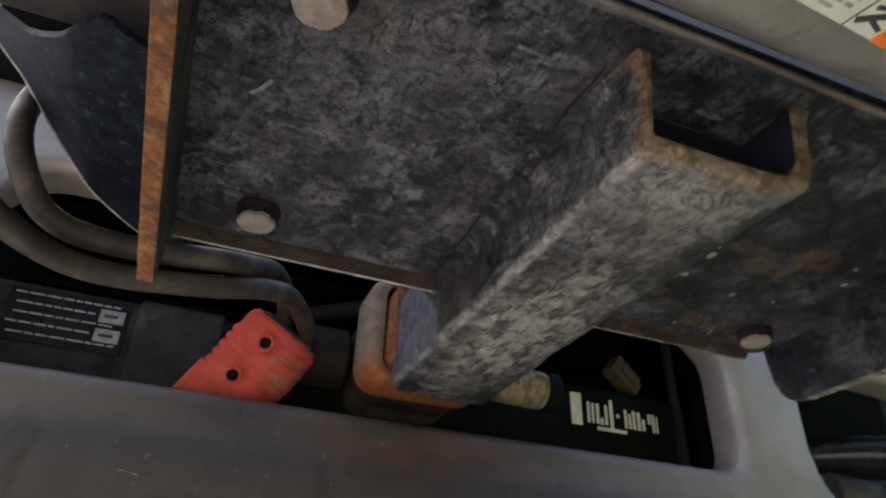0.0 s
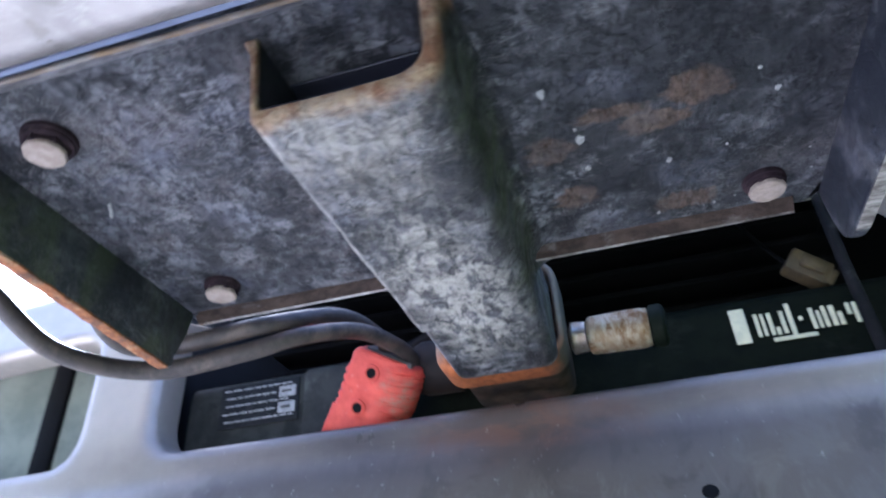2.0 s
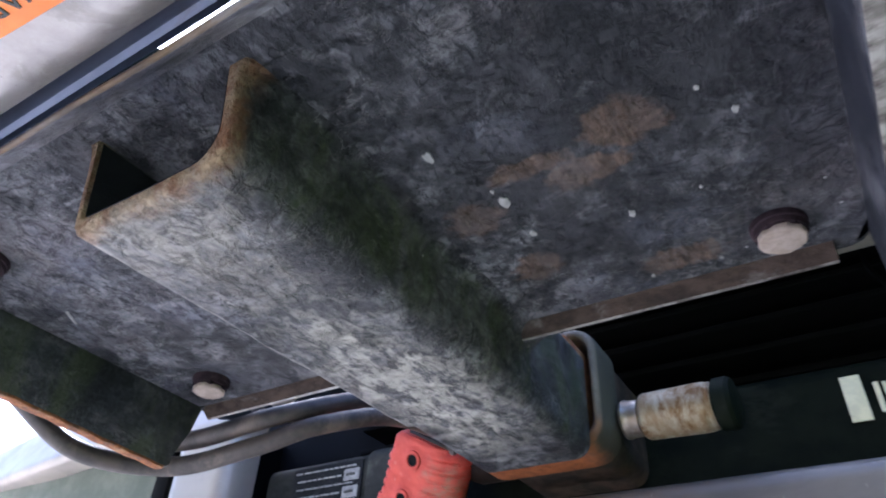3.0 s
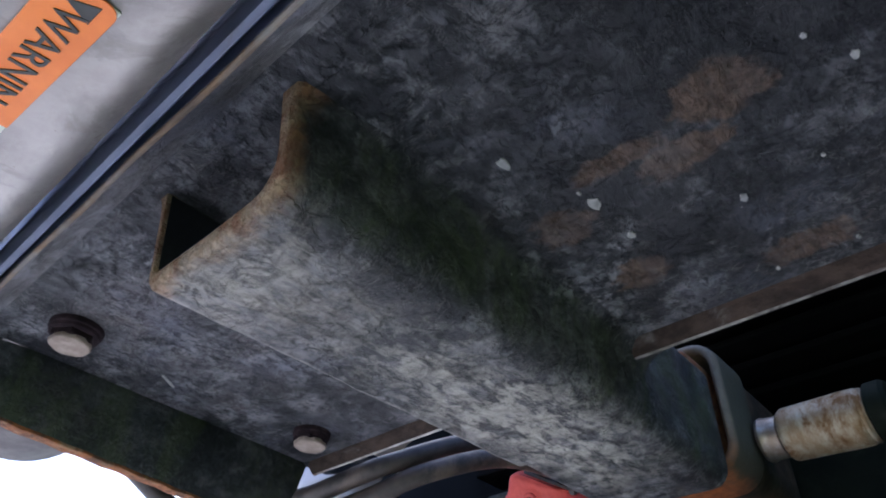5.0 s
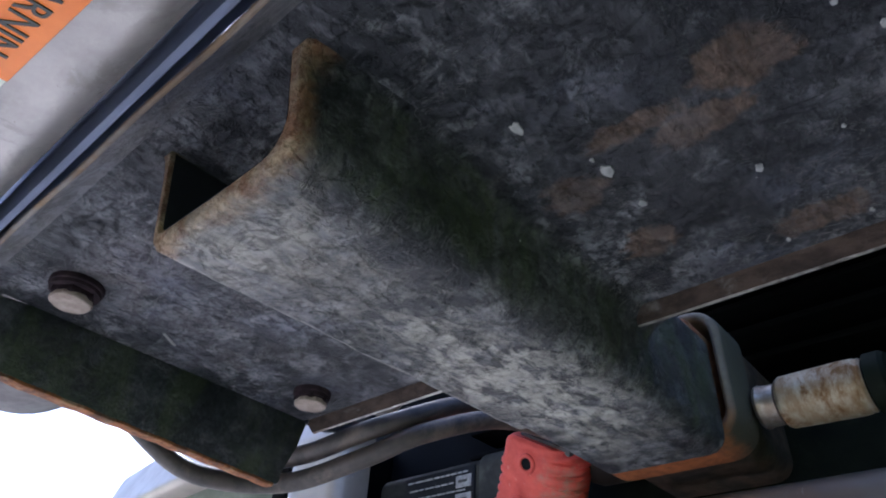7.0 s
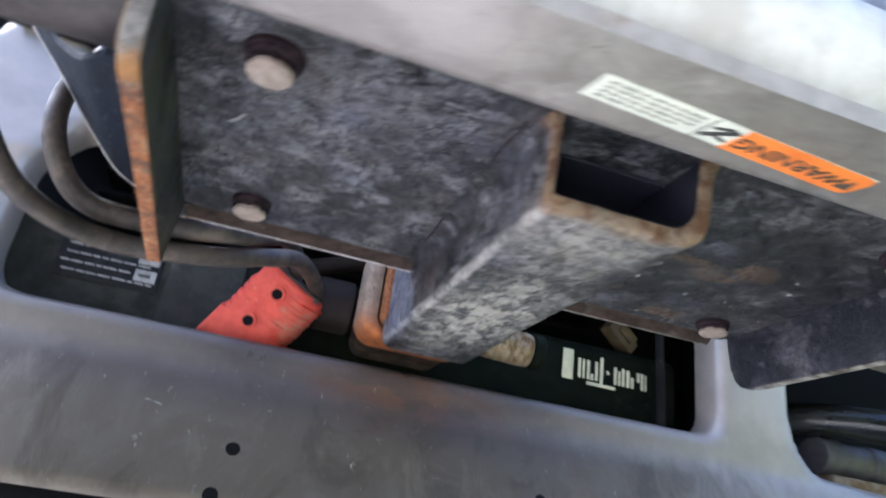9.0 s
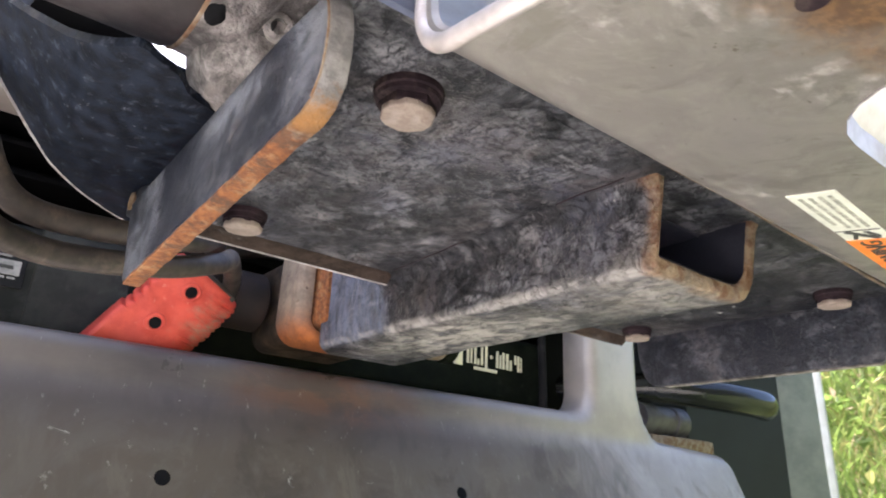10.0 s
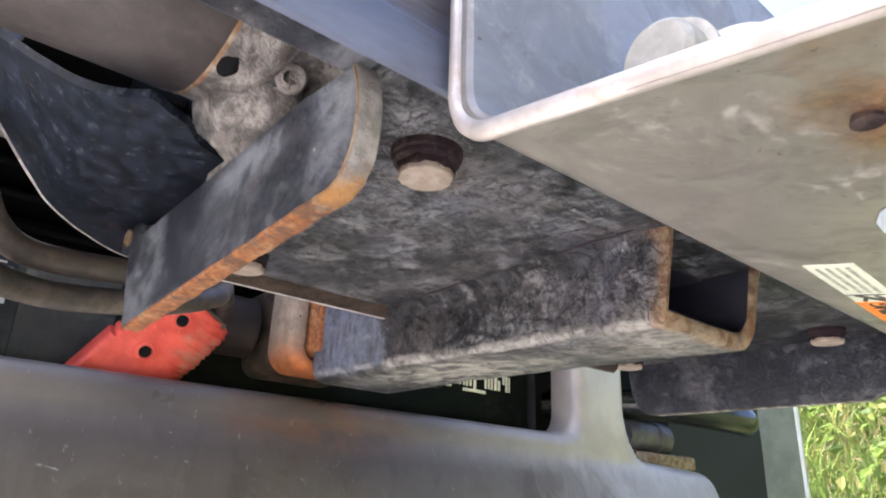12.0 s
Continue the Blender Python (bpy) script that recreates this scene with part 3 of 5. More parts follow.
def galvanised(name):
    m, nt, p = nodes_of(name)
    g = Graph(nt)
    n = g.noise(38, 7, 0.65, None, 0.8)
    f = g.noise(380, 5, 0.7)
    col = g.mix(g.ramp(n, 0.35, 0.65), (0.380, 0.352, 0.330), (0.285, 0.262, 0.245))
    patch = g.ramp(g.noise(40, 8, 0.7, None, 0.5, 12.0), 0.50, 0.66)
    flake = g.ramp(g.math("ADD", g.math("MULTIPLY", g.noise(230, 9, 0.72, (1.0, 1.3, 1.0), 0.3, 3.0), 0.85), g.math("MULTIPLY", f, 0.15)), 0.48, 0.62)
    pale = g.math("MULTIPLY", flake, g.ramp(patch, 0.0, 1.0, 0.18, 1.0))
    col = g.mix(g.math("MULTIPLY", pale, 0.50), col, (0.56, 0.53, 0.49))
    smudge = g.ramp(g.noise(70, 8, 0.7, (1.0, 0.6, 1.0), 0.6, 17.0), 0.54, 0.64)
    col = g.mix(g.math("MULTIPLY", smudge, 0.40), col, (0.155, 0.148, 0.125))
    film = g.ramp(g.noise(13, 5, 0.65, None, 0.8, 6.0), 0.45, 0.65)
    col = g.mix(g.math("MULTIPLY", film, 0.35), col, (0.27, 0.255, 0.215))
    wob = g.noise(90, 5, 0.6, None, 0, 7.0)
    rust = g.spot((-0.124, -0.096, -0.036), (0.030, 0.018, 0.03), 0.95, wob)
    col = g.mix(g.math("MULTIPLY", rust, 0.85), col, g.mix(g.ramp(f, 0.4, 0.6), (0.30, 0.15, 0.06), (0.16, 0.075, 0.035)))
    specks = g.ramp(g.noise(230, 3, 0.6, None, 0, 9.0), 0.70, 0.74)
    col = g.mix(g.math("MULTIPLY", specks, 0.7), col, (0.12, 0.10, 0.075))
    nt.links.new(col, p.inputs["Base Color"])
    nt.links.new(g.ramp(pale, 0.0, 1.0, 0.62, 0.30), p.inputs["Metallic"])
    nt.links.new(g.math("ADD", g.ramp(n, 0.3, 0.7, 0.32, 0.46), g.math("MULTIPLY", pale, 0.22)), p.inputs["Roughness"])
    g.bump(p, g.math("ADD", g.math("MULTIPLY", f, 0.6), g.math("MULTIPLY", pale, 0.5)), 0.25, 0.0006)
    return m


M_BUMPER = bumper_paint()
M_GALV = galvanised("dull_galvanised_steel")


def grass_mat(name, a, b, c, thin_colour=(0.62, 0.72, 0.34)):
    m, nt, p = nodes_of(name)
    g = Graph(nt)
    info = nt.nodes.new("ShaderNodeNewGeometry").outputs["Random Per Island"]
    col = g.mix(g.ramp(info, 0.0, 0.8), a, b)
    col = g.mix(g.ramp(info, 0.74, 0.80), col, c)
    nt.links.new(col, p.inputs["Base Color"])
    p.inputs["Roughness"].default_value = 0.55
    thin = nt.nodes.new("ShaderNodeBsdfTranslucent")
    nt.links.new(g.mix(0.5, col, thin_colour), thin.inputs["Color"])
    both = nt.nodes.new("ShaderNodeMixShader")
    both.inputs[0].default_value = 0.60
    nt.links.new(p.outputs[0], both.inputs[1])
    nt.links.new(thin.outputs[0], both.inputs[2])
    nt.links.new(both.outputs[0], nt.nodes["Material Output"].inputs["Surface"])
    return m


M_BLADES = grass_mat("grass_blades", (0.085, 0.14, 0.028), (0.17, 0.22, 0.055), (0.27, 0.19, 0.10), (0.22, 0.30, 0.07))
M_WOODS = grass_mat("woods_leaves", (0.040, 0.046, 0.026), (0.066, 0.066, 0.046), (0.10, 0.085, 0.06))
M_LEAVES = grass_mat("tree_leaves", (0.05, 0.11, 0.03), (0.10, 0.18, 0.06), (0.14, 0.20, 0.08))


def ground_mat():
    m, nt, p = nodes_of("turf")
    g = Graph(nt)
    col = g.mix(g.ramp(g.noise(1.2, 6), 0.35, 0.65), (0.05, 0.085, 0.02), (0.11, 0.13, 0.04))
    col = g.mix(g.ramp(g.noise(14, 7, 0.7), 0.52, 0.68), col, (0.17, 0.14, 0.08))
    nt.links.new(col, p.inputs["Base Color"])
    p.inputs["Roughness"].default_value = 0.95
    g.bump(p, g.noise(30, 6), 0.8, 0.03)
    return m


M_TURF = ground_mat()


# ---------------------------------------------------------------- mesh helpers
def finish(bm, smooth=True, angle=25.0):
    bmesh.ops.recalc_face_normals(bm, faces=bm.faces)
    if smooth:
        for f in bm.faces:
            f.smooth = True
        for e in bm.edges:
            if len(e.link_faces) == 2 and e.calc_face_angle(0.0) > radians(angle):
                e.smooth = False
    return bm


def part(name, bm, material, parent=None, label="", smooth=True, angle=25.0):
    """One bmesh as one mesh object, under a thing where one is given."""
    finish(bm, smooth, angle)
    me = bpy.data.meshes.new(name)
    bm.to_mesh(me)
    bm.free()
    me.materials.append(material)
    ob = new(name, me)
    if parent is not None:
        ob.parent = parent
    if label:
        ob["label"] = label
    return ob


def thing(name, label, category, group="", kind="", at=(0, 0, 0)):
    ob = new(name)
    ob.empty_display_size = 0.02
    return tagged(ob, label, category, group, kind)


def box(lo, hi, bevel=0.002, segments=2, m=None):
    bm = bmesh.new()
    bmesh.ops.create_cube(bm, size=1.0)
    lo, hi = Vector(lo), Vector(hi)
    for v in bm.verts:
        v.co = Vector([(lo[i] + hi[i]) / 2 + v.co[i] * (hi[i] - lo[i]) for i in range(3)])
    if bevel:
        bmesh.ops.bevel(bm, geom=list(bm.edges), offset=bevel, segments=segments, affect="EDGES", profile=0.5)
    if m is not None:
        bm.transform(m)
    return bm


def prism(points, depth_axis, d0, d1, bevel=0.001, segments=2):
    """A polygon extruded along an axis. points are the two other coordinates, in order x,y,z."""
    bm = bmesh.new()

    def place(p, d):
        c = list(p)
        c.insert(depth_axis, d)
        return bm.verts.new(c)
    a = [place(p, d0) for p in points]
    b = [place(p, d1) for p in points]
    bm.faces.new(a)
    bm.faces.new(list(reversed(b)))
    n = len(points)
    for i in range(n):
        bm.faces.new((a[i], b[i], b[(i + 1) % n], a[(i + 1) % n]))
    bmesh.ops.recalc_face_normals(bm, faces=bm.faces)
    if bevel:
        rim = [e for e in bm.edges if (e.verts[0] in a and e.verts[1] in a) or (e.verts[0] in b and e.verts[1] in b)]
        bmesh.ops.bevel(bm, geom=rim, offset=bevel, segments=segments, affect="EDGES", profile=0.5)
    return bm


def arc(cx, cy, r, a0, a1, n=6):
    return [(cx + r * math.cos(radians(a0 + (a1 - a0) * i / n)), cy + r * math.sin(radians(a0 + (a1 - a0) * i / n))) for i in range(n + 1)]


def rounded(x0, x1, y0, y1, r, n=6):
    return (arc(x1 - r, y1 - r, r, 0, 90, n) + arc(x0 + r, y1 - r, r, 90, 180, n)
            + arc(x0 + r, y0 + r, r, 180, 270, n) + arc(x1 - r, y0 + r, r, 270, 360, n))


def loft(rings, closed=True, cap=False):
    bm = bmesh.new()
    vs = [[bm.verts.new(p) for p in ring] for ring in rings]
    n = len(vs[0])
    for a, b in zip(vs, vs[1:]):
        for i in range(n if closed else n - 1):
            j = (i + 1) % n
            bm.faces.new((a[i], a[j], b[j], b[i]))
    if cap:
        bm.faces.new(vs[0])
        bm.faces.new(list(reversed(vs[-1])))
    return bm


def lathe(profile, m=None, steps=28):
    """profile: rows of (along, radius), turned about the x axis."""
    steps = max(steps, 16)
    rings = [[(a, r * math.cos(2 * math.pi * i / steps), r * math.sin(2 * math.pi * i / steps)) for i in range(steps)] for a, r in profile]
    bm = loft(rings, True, True)
    if m is not None:
        bm.transform(m)
    return bm


def smooth_path(points, per=10):
    """Points along a Catmull-Rom curve."""
    p = [Vector(q) for q in points]
    p = [2 * p[0] - p[1]] + p + [2 * p[-1] - p[-2]]
    out = []
    for i in range(1, len(p) - 2):
        a, b, c, d = p[i - 1:i + 3]
        for k in range(per):
            t = k / per
            out.append(0.5 * (2 * b + (c - a) * t + (2 * a - 5 * b + 4 * c - d) * t * t + (3 * b - a - 3 * c + d) * t ** 3))
    out.append(p[-2])
    return out


def sweep(points, radius, per=10, steps=12, flat=1.0):
    pts, steps = smooth_path(points, per), max(steps, 16) if radius > 0.002 else steps
    rings, up = [], Vector((0, 0, 1))
    for i, p in enumerate(pts):
        d = (pts[min(i + 1, len(pts) - 1)] - pts[max(i - 1, 0)]).normalized()
        s = d.cross(up)
        s = s.normalized() if s.length > 1e-4 else Vector((1, 0, 0))
        u = s.cross(d)
        up = u
        rings.append([p + s * radius * math.cos(2 * math.pi * k / steps) + u * radius * flat * math.sin(2 * math.pi * k / steps) for k in range(steps)])
    return loft(rings, True, True)


def bolt_head(parent, at, r, h, turn=12, wide=1.0):
    """A hexagon head that hangs below z of at, on a thick flange and a spring washer."""
    m = Matrix.Translation(at)
    down = m @ pose(0, 0, 0, 0, -90, 0)
    # washers and flats coloured dark for shade besides rust, the dusty face pale
    part("washer", lathe([(0.0004, r * 1.20 * wide), (-0.0008, r * 1.21 * wide), (-0.0020, r * 1.19 * wide), (-0.0025, r * 1.13 * wide)], down, 36), M_BOLT_SIDE, parent, "dark maroon washer")
    part("spring_washer", lathe([(-0.0020, r * 1.14 * wide), (-0.0028, r * 1.13 * wide), (-0.0037, r * 1.10 * wide), (-0.0042, r * 0.98)], down, 36), M_BOLT_SIDE, parent)
    ring = [(r * math.cos(radians(60 * i + turn)), r * math.sin(radians(60 * i + turn))) for i in range(6)]
    bm = prism(ring, 2, -h, -0.0030, 0.0008)
    bm.transform(m)
    part("head", bm, M_BOLT_SIDE, parent, "rusted flats, darkened for their shade")
    face = []
    for i in range(6):
        for d in (-18, 18):
            a = radians(60 * i + turn + d)
            face.append((r * 0.93 * math.cos(a), r * 0.93 * math.sin(a)))
    bm = prism(face, 2, -h - 0.0016, -h + 0.0008, 0.0008, 3)
    for v in bm.verts:
        v.co.z += 0.0003 * noise.noise(v.co * 300 + Vector(at) * 40)
    bm.transform(m)
    part("head_face", bm, M_BOLT, parent, "head face caked in pale dust")


def text_bm(body, size, m, depth=0.0003, spacing=1.0):
    cu = bpy.data.curves.new("lettering", "FONT")
    cu.body, cu.size, cu.extrude = body, size, depth
    cu.align_x, cu.align_y = "CENTER", "CENTER"
    cu.space_character = spacing
    cu.resolution_u = 3
    tmp = bpy.data.objects.new("lettering", cu)
    scene.collection.objects.link(tmp)
    me = bpy.data.meshes.new_from_object(tmp.evaluated_get(bpy.context.evaluated_depsgraph_get()))
    bm = bmesh.new()
    bm.from_mesh(me)
    bpy.data.objects.remove(tmp)
    bpy.data.curves.remove(cu)
    bpy.data.meshes.remove(me)
    bm.transform(m)
    return bm


# ---------------------------------------------------------------- ground and surroundings
GROUND = -0.55


def ground_height(x, y):
    """Flat round the vehicle, a bank that climbs beyond it."""
    d = max(0.0, x - 1.5)
    bank = 1.9 * (1 - math.exp(-d * 0.5))
    d2 = max(0.0, -x - 5.0)
    return GROUND + bank + 0.6 * (1 - math.exp(-d2 * 0.3)) + 0.05 * noise.noise((x * 0.9, y * 0.9, 0.0))


def build_ground():
    axis = sorted({round(s * v, 3) for s in (-1, 1) for v in (0, 0.4, 0.8, 1.2, 1.6, 2.0, 2.4, 2.8, 3.4, 4, 5, 6, 8, 10, 14, 20, 30, 60, 150, 600, 2000)})
    bm = bmesh.new()
    rows = [[bm.verts.new((x, y, ground_height(x, y) if max(abs(x), abs(y)) < 700 else GROUND)) for x in axis] for y in axis]
    for a, b in zip(rows, rows[1:]):
        for i in range(len(axis) - 1):
            bm.faces.new((a[i], a[i + 1], b[i + 1], b[i]))
    ob = part("ground", bm, M_TURF)
    tagged(ob, "grassy ground that climbs to a bank", "ground", kind="structure")


build_ground()


def concrete_mat():
    m, nt, p = nodes_of("pale_concrete")
    g = Graph(nt)
    col = g.mix(g.ramp(g.noise(2.5, 7, 0.65), 0.35, 0.65), (0.52, 0.48, 0.43), (0.43, 0.40, 0.36))
    col = g.mix(g.math("MULTIPLY", g.ramp(g.noise(60, 6, 0.7), 0.55, 0.7), 0.5), col, (0.34, 0.31, 0.28))
    nt.links.new(col, p.inputs["Base Color"])
    p.inputs["Roughness"].default_value = 0.9
    g.bump(p, g.noise(120, 6), 0.4, 0.002)
    return m


drive = part("pavement", box((-3.6, -5.0, GROUND - 0.05), (0.22, 3.0, GROUND + 0.07), 0.01), concrete_mat())
tagged(drive, "pale sunlit concrete driveway slab", "pavement", kind="structure")


def build_grass():
    rng = random.Random(5)
    verts, faces = [], []
    for _ in range(36000):
        x, y = rng.uniform(1.3, 5.0), rng.uniform(-0.3, 2.6)
        z = ground_height(x, y)
        h, w, a = rng.uniform(0.05, 0.18), rng.uniform(0.002, 0.006), rng.uniform(0, 6.28)
        lx, ly = rng.gauss(0, 0.07), rng.gauss(0, 0.07)
        c, s = math.cos(a) * w, math.sin(a) * w
        k = len(verts)
        verts += [(x - c, y - s, z), (x + c, y + s, z), (x + c * 0.7 + lx * 0.4, y + s * 0.7 + ly * 0.4, z + h * 0.6), (x - c * 0.7 + lx * 0.4, y - s * 0.7 + ly * 0.4, z + h * 0.6), (x + lx, y + ly, z + h)]
        faces += [(k, k + 1, k + 2, k + 3), (k + 3, k + 2, k + 4)]
    for _ in range(15000):
        x, y = rng.uniform(1.3, 5.0), rng.uniform(-0.3, 2.6)
        if noise.noise((x * 2.2, y * 2.2, 3.0)) + 0.5 * noise.noise((x * 6, y * 6, 5.0)) < -0.05:
            continue
        c = Vector((x, y, ground_height(x, y) + rng.uniform(0.03, 0.20)))
        q = Euler((rng.gauss(0, 0.7), rng.gauss(0, 0.7), rng.uniform(0, 6.28))).to_matrix()
        w = rng.uniform(0.012, 0.034)
        k = len(verts)
        verts += [tuple(c + q @ Vector(p)) for p in ((-w, 0, 0), (-w * 0.2, -w * 0.5, w * 0.12), (w, 0, -w * 0.1), (-w * 0.2, w * 0.5, w * 0.12))]
        faces += [(k, k + 1, k + 2, k + 3)]
    me = bpy.data.meshes.new("grass")
    me.from_pydata(verts, [], faces)
    me.materials.append(M_BLADES)
    tagged(new("grass", me), "long bright green grass and leafy weeds on the bank", "grass", kind="stuff")


build_grass()


def build_tree(base, height, spread, seed, leaves=5000):
    rng = random.Random(seed)
    tree = thing("tree", "leafy green tree at the edge of the grass", "tree", "trees behind the vehicle")
    x, y, z = base
    trunk = sweep([(x, y, z - 0.1), (x + 0.05, y, z + height * 0.25), (x - 0.04, y + 0.05, z + height * 0.5), (x + 0.03, y, z + height * 0.8)], 0.09, 6, 9)
    for v in trunk.verts:
        k = 1.0 - 0.75 * max(0.0, min(1.0, (v.co.z - z) / (height * 0.8)))
        v.co.x, v.co.y = x + (v.co.x - x) * k, y + (v.co.y - y) * k
    part("trunk", trunk, M_BARK, tree)
    tips = []
    for i in range(9):
        a, h = i * 2.4 + rng.random(), height * rng.uniform(0.64, 0.73)
        r = spread * rng.uniform(0.55, 0.95)
        tip = (x + r * math.cos(a), y + r * math.sin(a), z + h + height * 0.18)
        mid = (x + r * 0.45 * math.cos(a), y + r * 0.45 * math.sin(a), z + h + height * 0.05)
        part("limb", sweep([(x, y, z + h), mid, tip], 0.025, 5, 6), M_BARK, tree)
        tips += [tip, mid]
    verts, faces = [], []
    for _ in range(leaves):
        c = Vector(rng.choice(tips)) + Vector((rng.gauss(0, spread * 0.22), rng.gauss(0, spread * 0.22), rng.gauss(0, height * 0.05)))
        q = Euler((rng.uniform(0, 6), rng.uniform(0, 6), rng.uniform(0, 6))).to_matrix()
        s = rng.uniform(0.06, 0.12)
        k = len(verts)
        verts += [tuple(c + q @ Vector(p)) for p in ((-s, 0, 0), (0, -s * 0.45, s * 0.1), (s, 0, 0), (0, s * 0.45, s * 0.1))]
        faces.append((k, k + 1, k + 2, k + 3))
    me = bpy.data.meshes.new("crown")
    me.from_pydata(verts, [], faces)
    me.materials.append(M_LEAVES)
    crown = new("crown", me)
    crown.parent = tree
    crown["kind"] = "stuff"


build_tree((-5.2, 6.0, GROUND), 7.0, 1.8, 3)
build_tree((-3.4, 7.0, GROUND), 7.2, 1.8, 6)

def build_woods():
    """Unseen woods and undergrowth added before the vehicle, so the bumper reflects something dark."""
    rng = random.Random(11)
    verts, faces = [], []
    for _ in range(11000):
        a = radians(rng.uniform(-150, -42))
        r = rng.uniform(5.5, 8.5)
        top = 4.2 + 1.6 * noise.noise((a * 3.0, 0.3, 0.0)) + 0.8 * noise.noise((a * 9.0, 1.3, 0.0))
        z = GROUND + top * rng.random() ** 0.8
        c = Vector((r * math.cos(a), r * math.sin(a), z))
        q = Euler((rng.uniform(0, 6), rng.uniform(0, 6), rng.uniform(0, 6))).to_matrix()
        s = rng.uniform(0.10, 0.26)
        k = len(verts)
        verts += [tuple(c + q @ Vector(p)) for p in ((-s, 0, 0), (0, -s * 0.5, s * 0.1), (s, 0, 0), (0, s * 0.5, s * 0.1))]
        faces.append((k, k + 1, k + 2, k + 3))
    me = bpy.data.meshes.new("woods")
    me.from_pydata(verts, [], faces)
    me.materials.append(M_WOODS)
    tagged(new("woods", me), "unseen dull green woods added before the vehicle", "woods", kind="stuff")


build_woods()

post = thing("marker_post", "white painted post standing in the grass", "post")
bm = box((-0.017, -0.022, -0.6), (0.017, 0.022, 1.1), 0.004, 2, pose(1.733, 0.734, 0.0, 0, -3, 20))
part("shaft", bm, M_WHITE, post)
bm = box((-0.021, -0.026, 1.1), (0.021, 0.026, 1.13), 0.006, 2, pose(1.733, 0.734, 0.0, 0, -3, 20))
part("cap", bm, M_WHITE, post)


# ---------------------------------------------------------------- vehicle front: bumper with its openings
def smin(a, b, k):
    h = max(0.0, min(1.0, 0.5 + 0.5 * (b - a) / k))
    return b * (1 - h) + a * h - k * h * (1 - h)


def sd_box(x, z, x0, x1, z0, z1, r):
    cx, cz = (x0 + x1) / 2, (z0 + z1) / 2
    qx, qz = abs(x - cx) - (x1 - x0) / 2 + r, abs(z - cz) - (z1 - z0) / 2 + r
    return math.hypot(max(qx, 0), max(qz, 0)) + min(max(qx, qz), 0) - r


def bumper_sdf(x, z):
    k = max(0.0, min(1.0, (x - 0.285) / 0.05))
    lower = sd_box(x, z, -0.62, 0.466, -0.133, -0.030 - 0.0145 * k * k * (3 - 2 * k) - max(0.0, x - 0.33) * 0.035, 0.016)
    strut_l = sd_box(x, z, -0.330, -0.268, -0.10, 0.20, 0.005)
    strut_r = sd_box(x, z, 0.241, 0.309, -0.10, 0.20, 0.005)
    upper = sd_box(x, z, -0.80, -0.262, 0.072, 0.140, 0.012)
    upper_r = sd_box(x, z, 0.235, 0.50, 0.072, 0.128, 0.012)
    top = sd_box(x, z, -0.33, 0.42, 0.095, 0.142, 0.012)
    d = smin(lower, strut_l, 0.030)
    d = smin(d, strut_r, 0.022 + 0.020 * max(0.0, min(1.0, (x - 0.265) / 0.02)))
    d = smin(d, upper, 0.03)
    d = smin(d, upper_r, 0.03)
    return smin(d, top, 0.03)


def bumper_front(x, z):
    """Depth of the bumper's face: an upright lip, a bend, then a face that swells towards its lower edge."""
    lip = 0.2602
    k = max(0.0, min(1.0, (-0.0475 - z) / 0.007))
    y = lip - 0.40 * (max(0.0, -0.051 - z) if k >= 1.0 else 0.5 * 0.007 * k * k)
    y += 0.02 * max(0.0, z - 0.06) / 0.06
    return y + 0.16 * max(0.0, abs(x + 0.01) - 0.30) ** 1.6


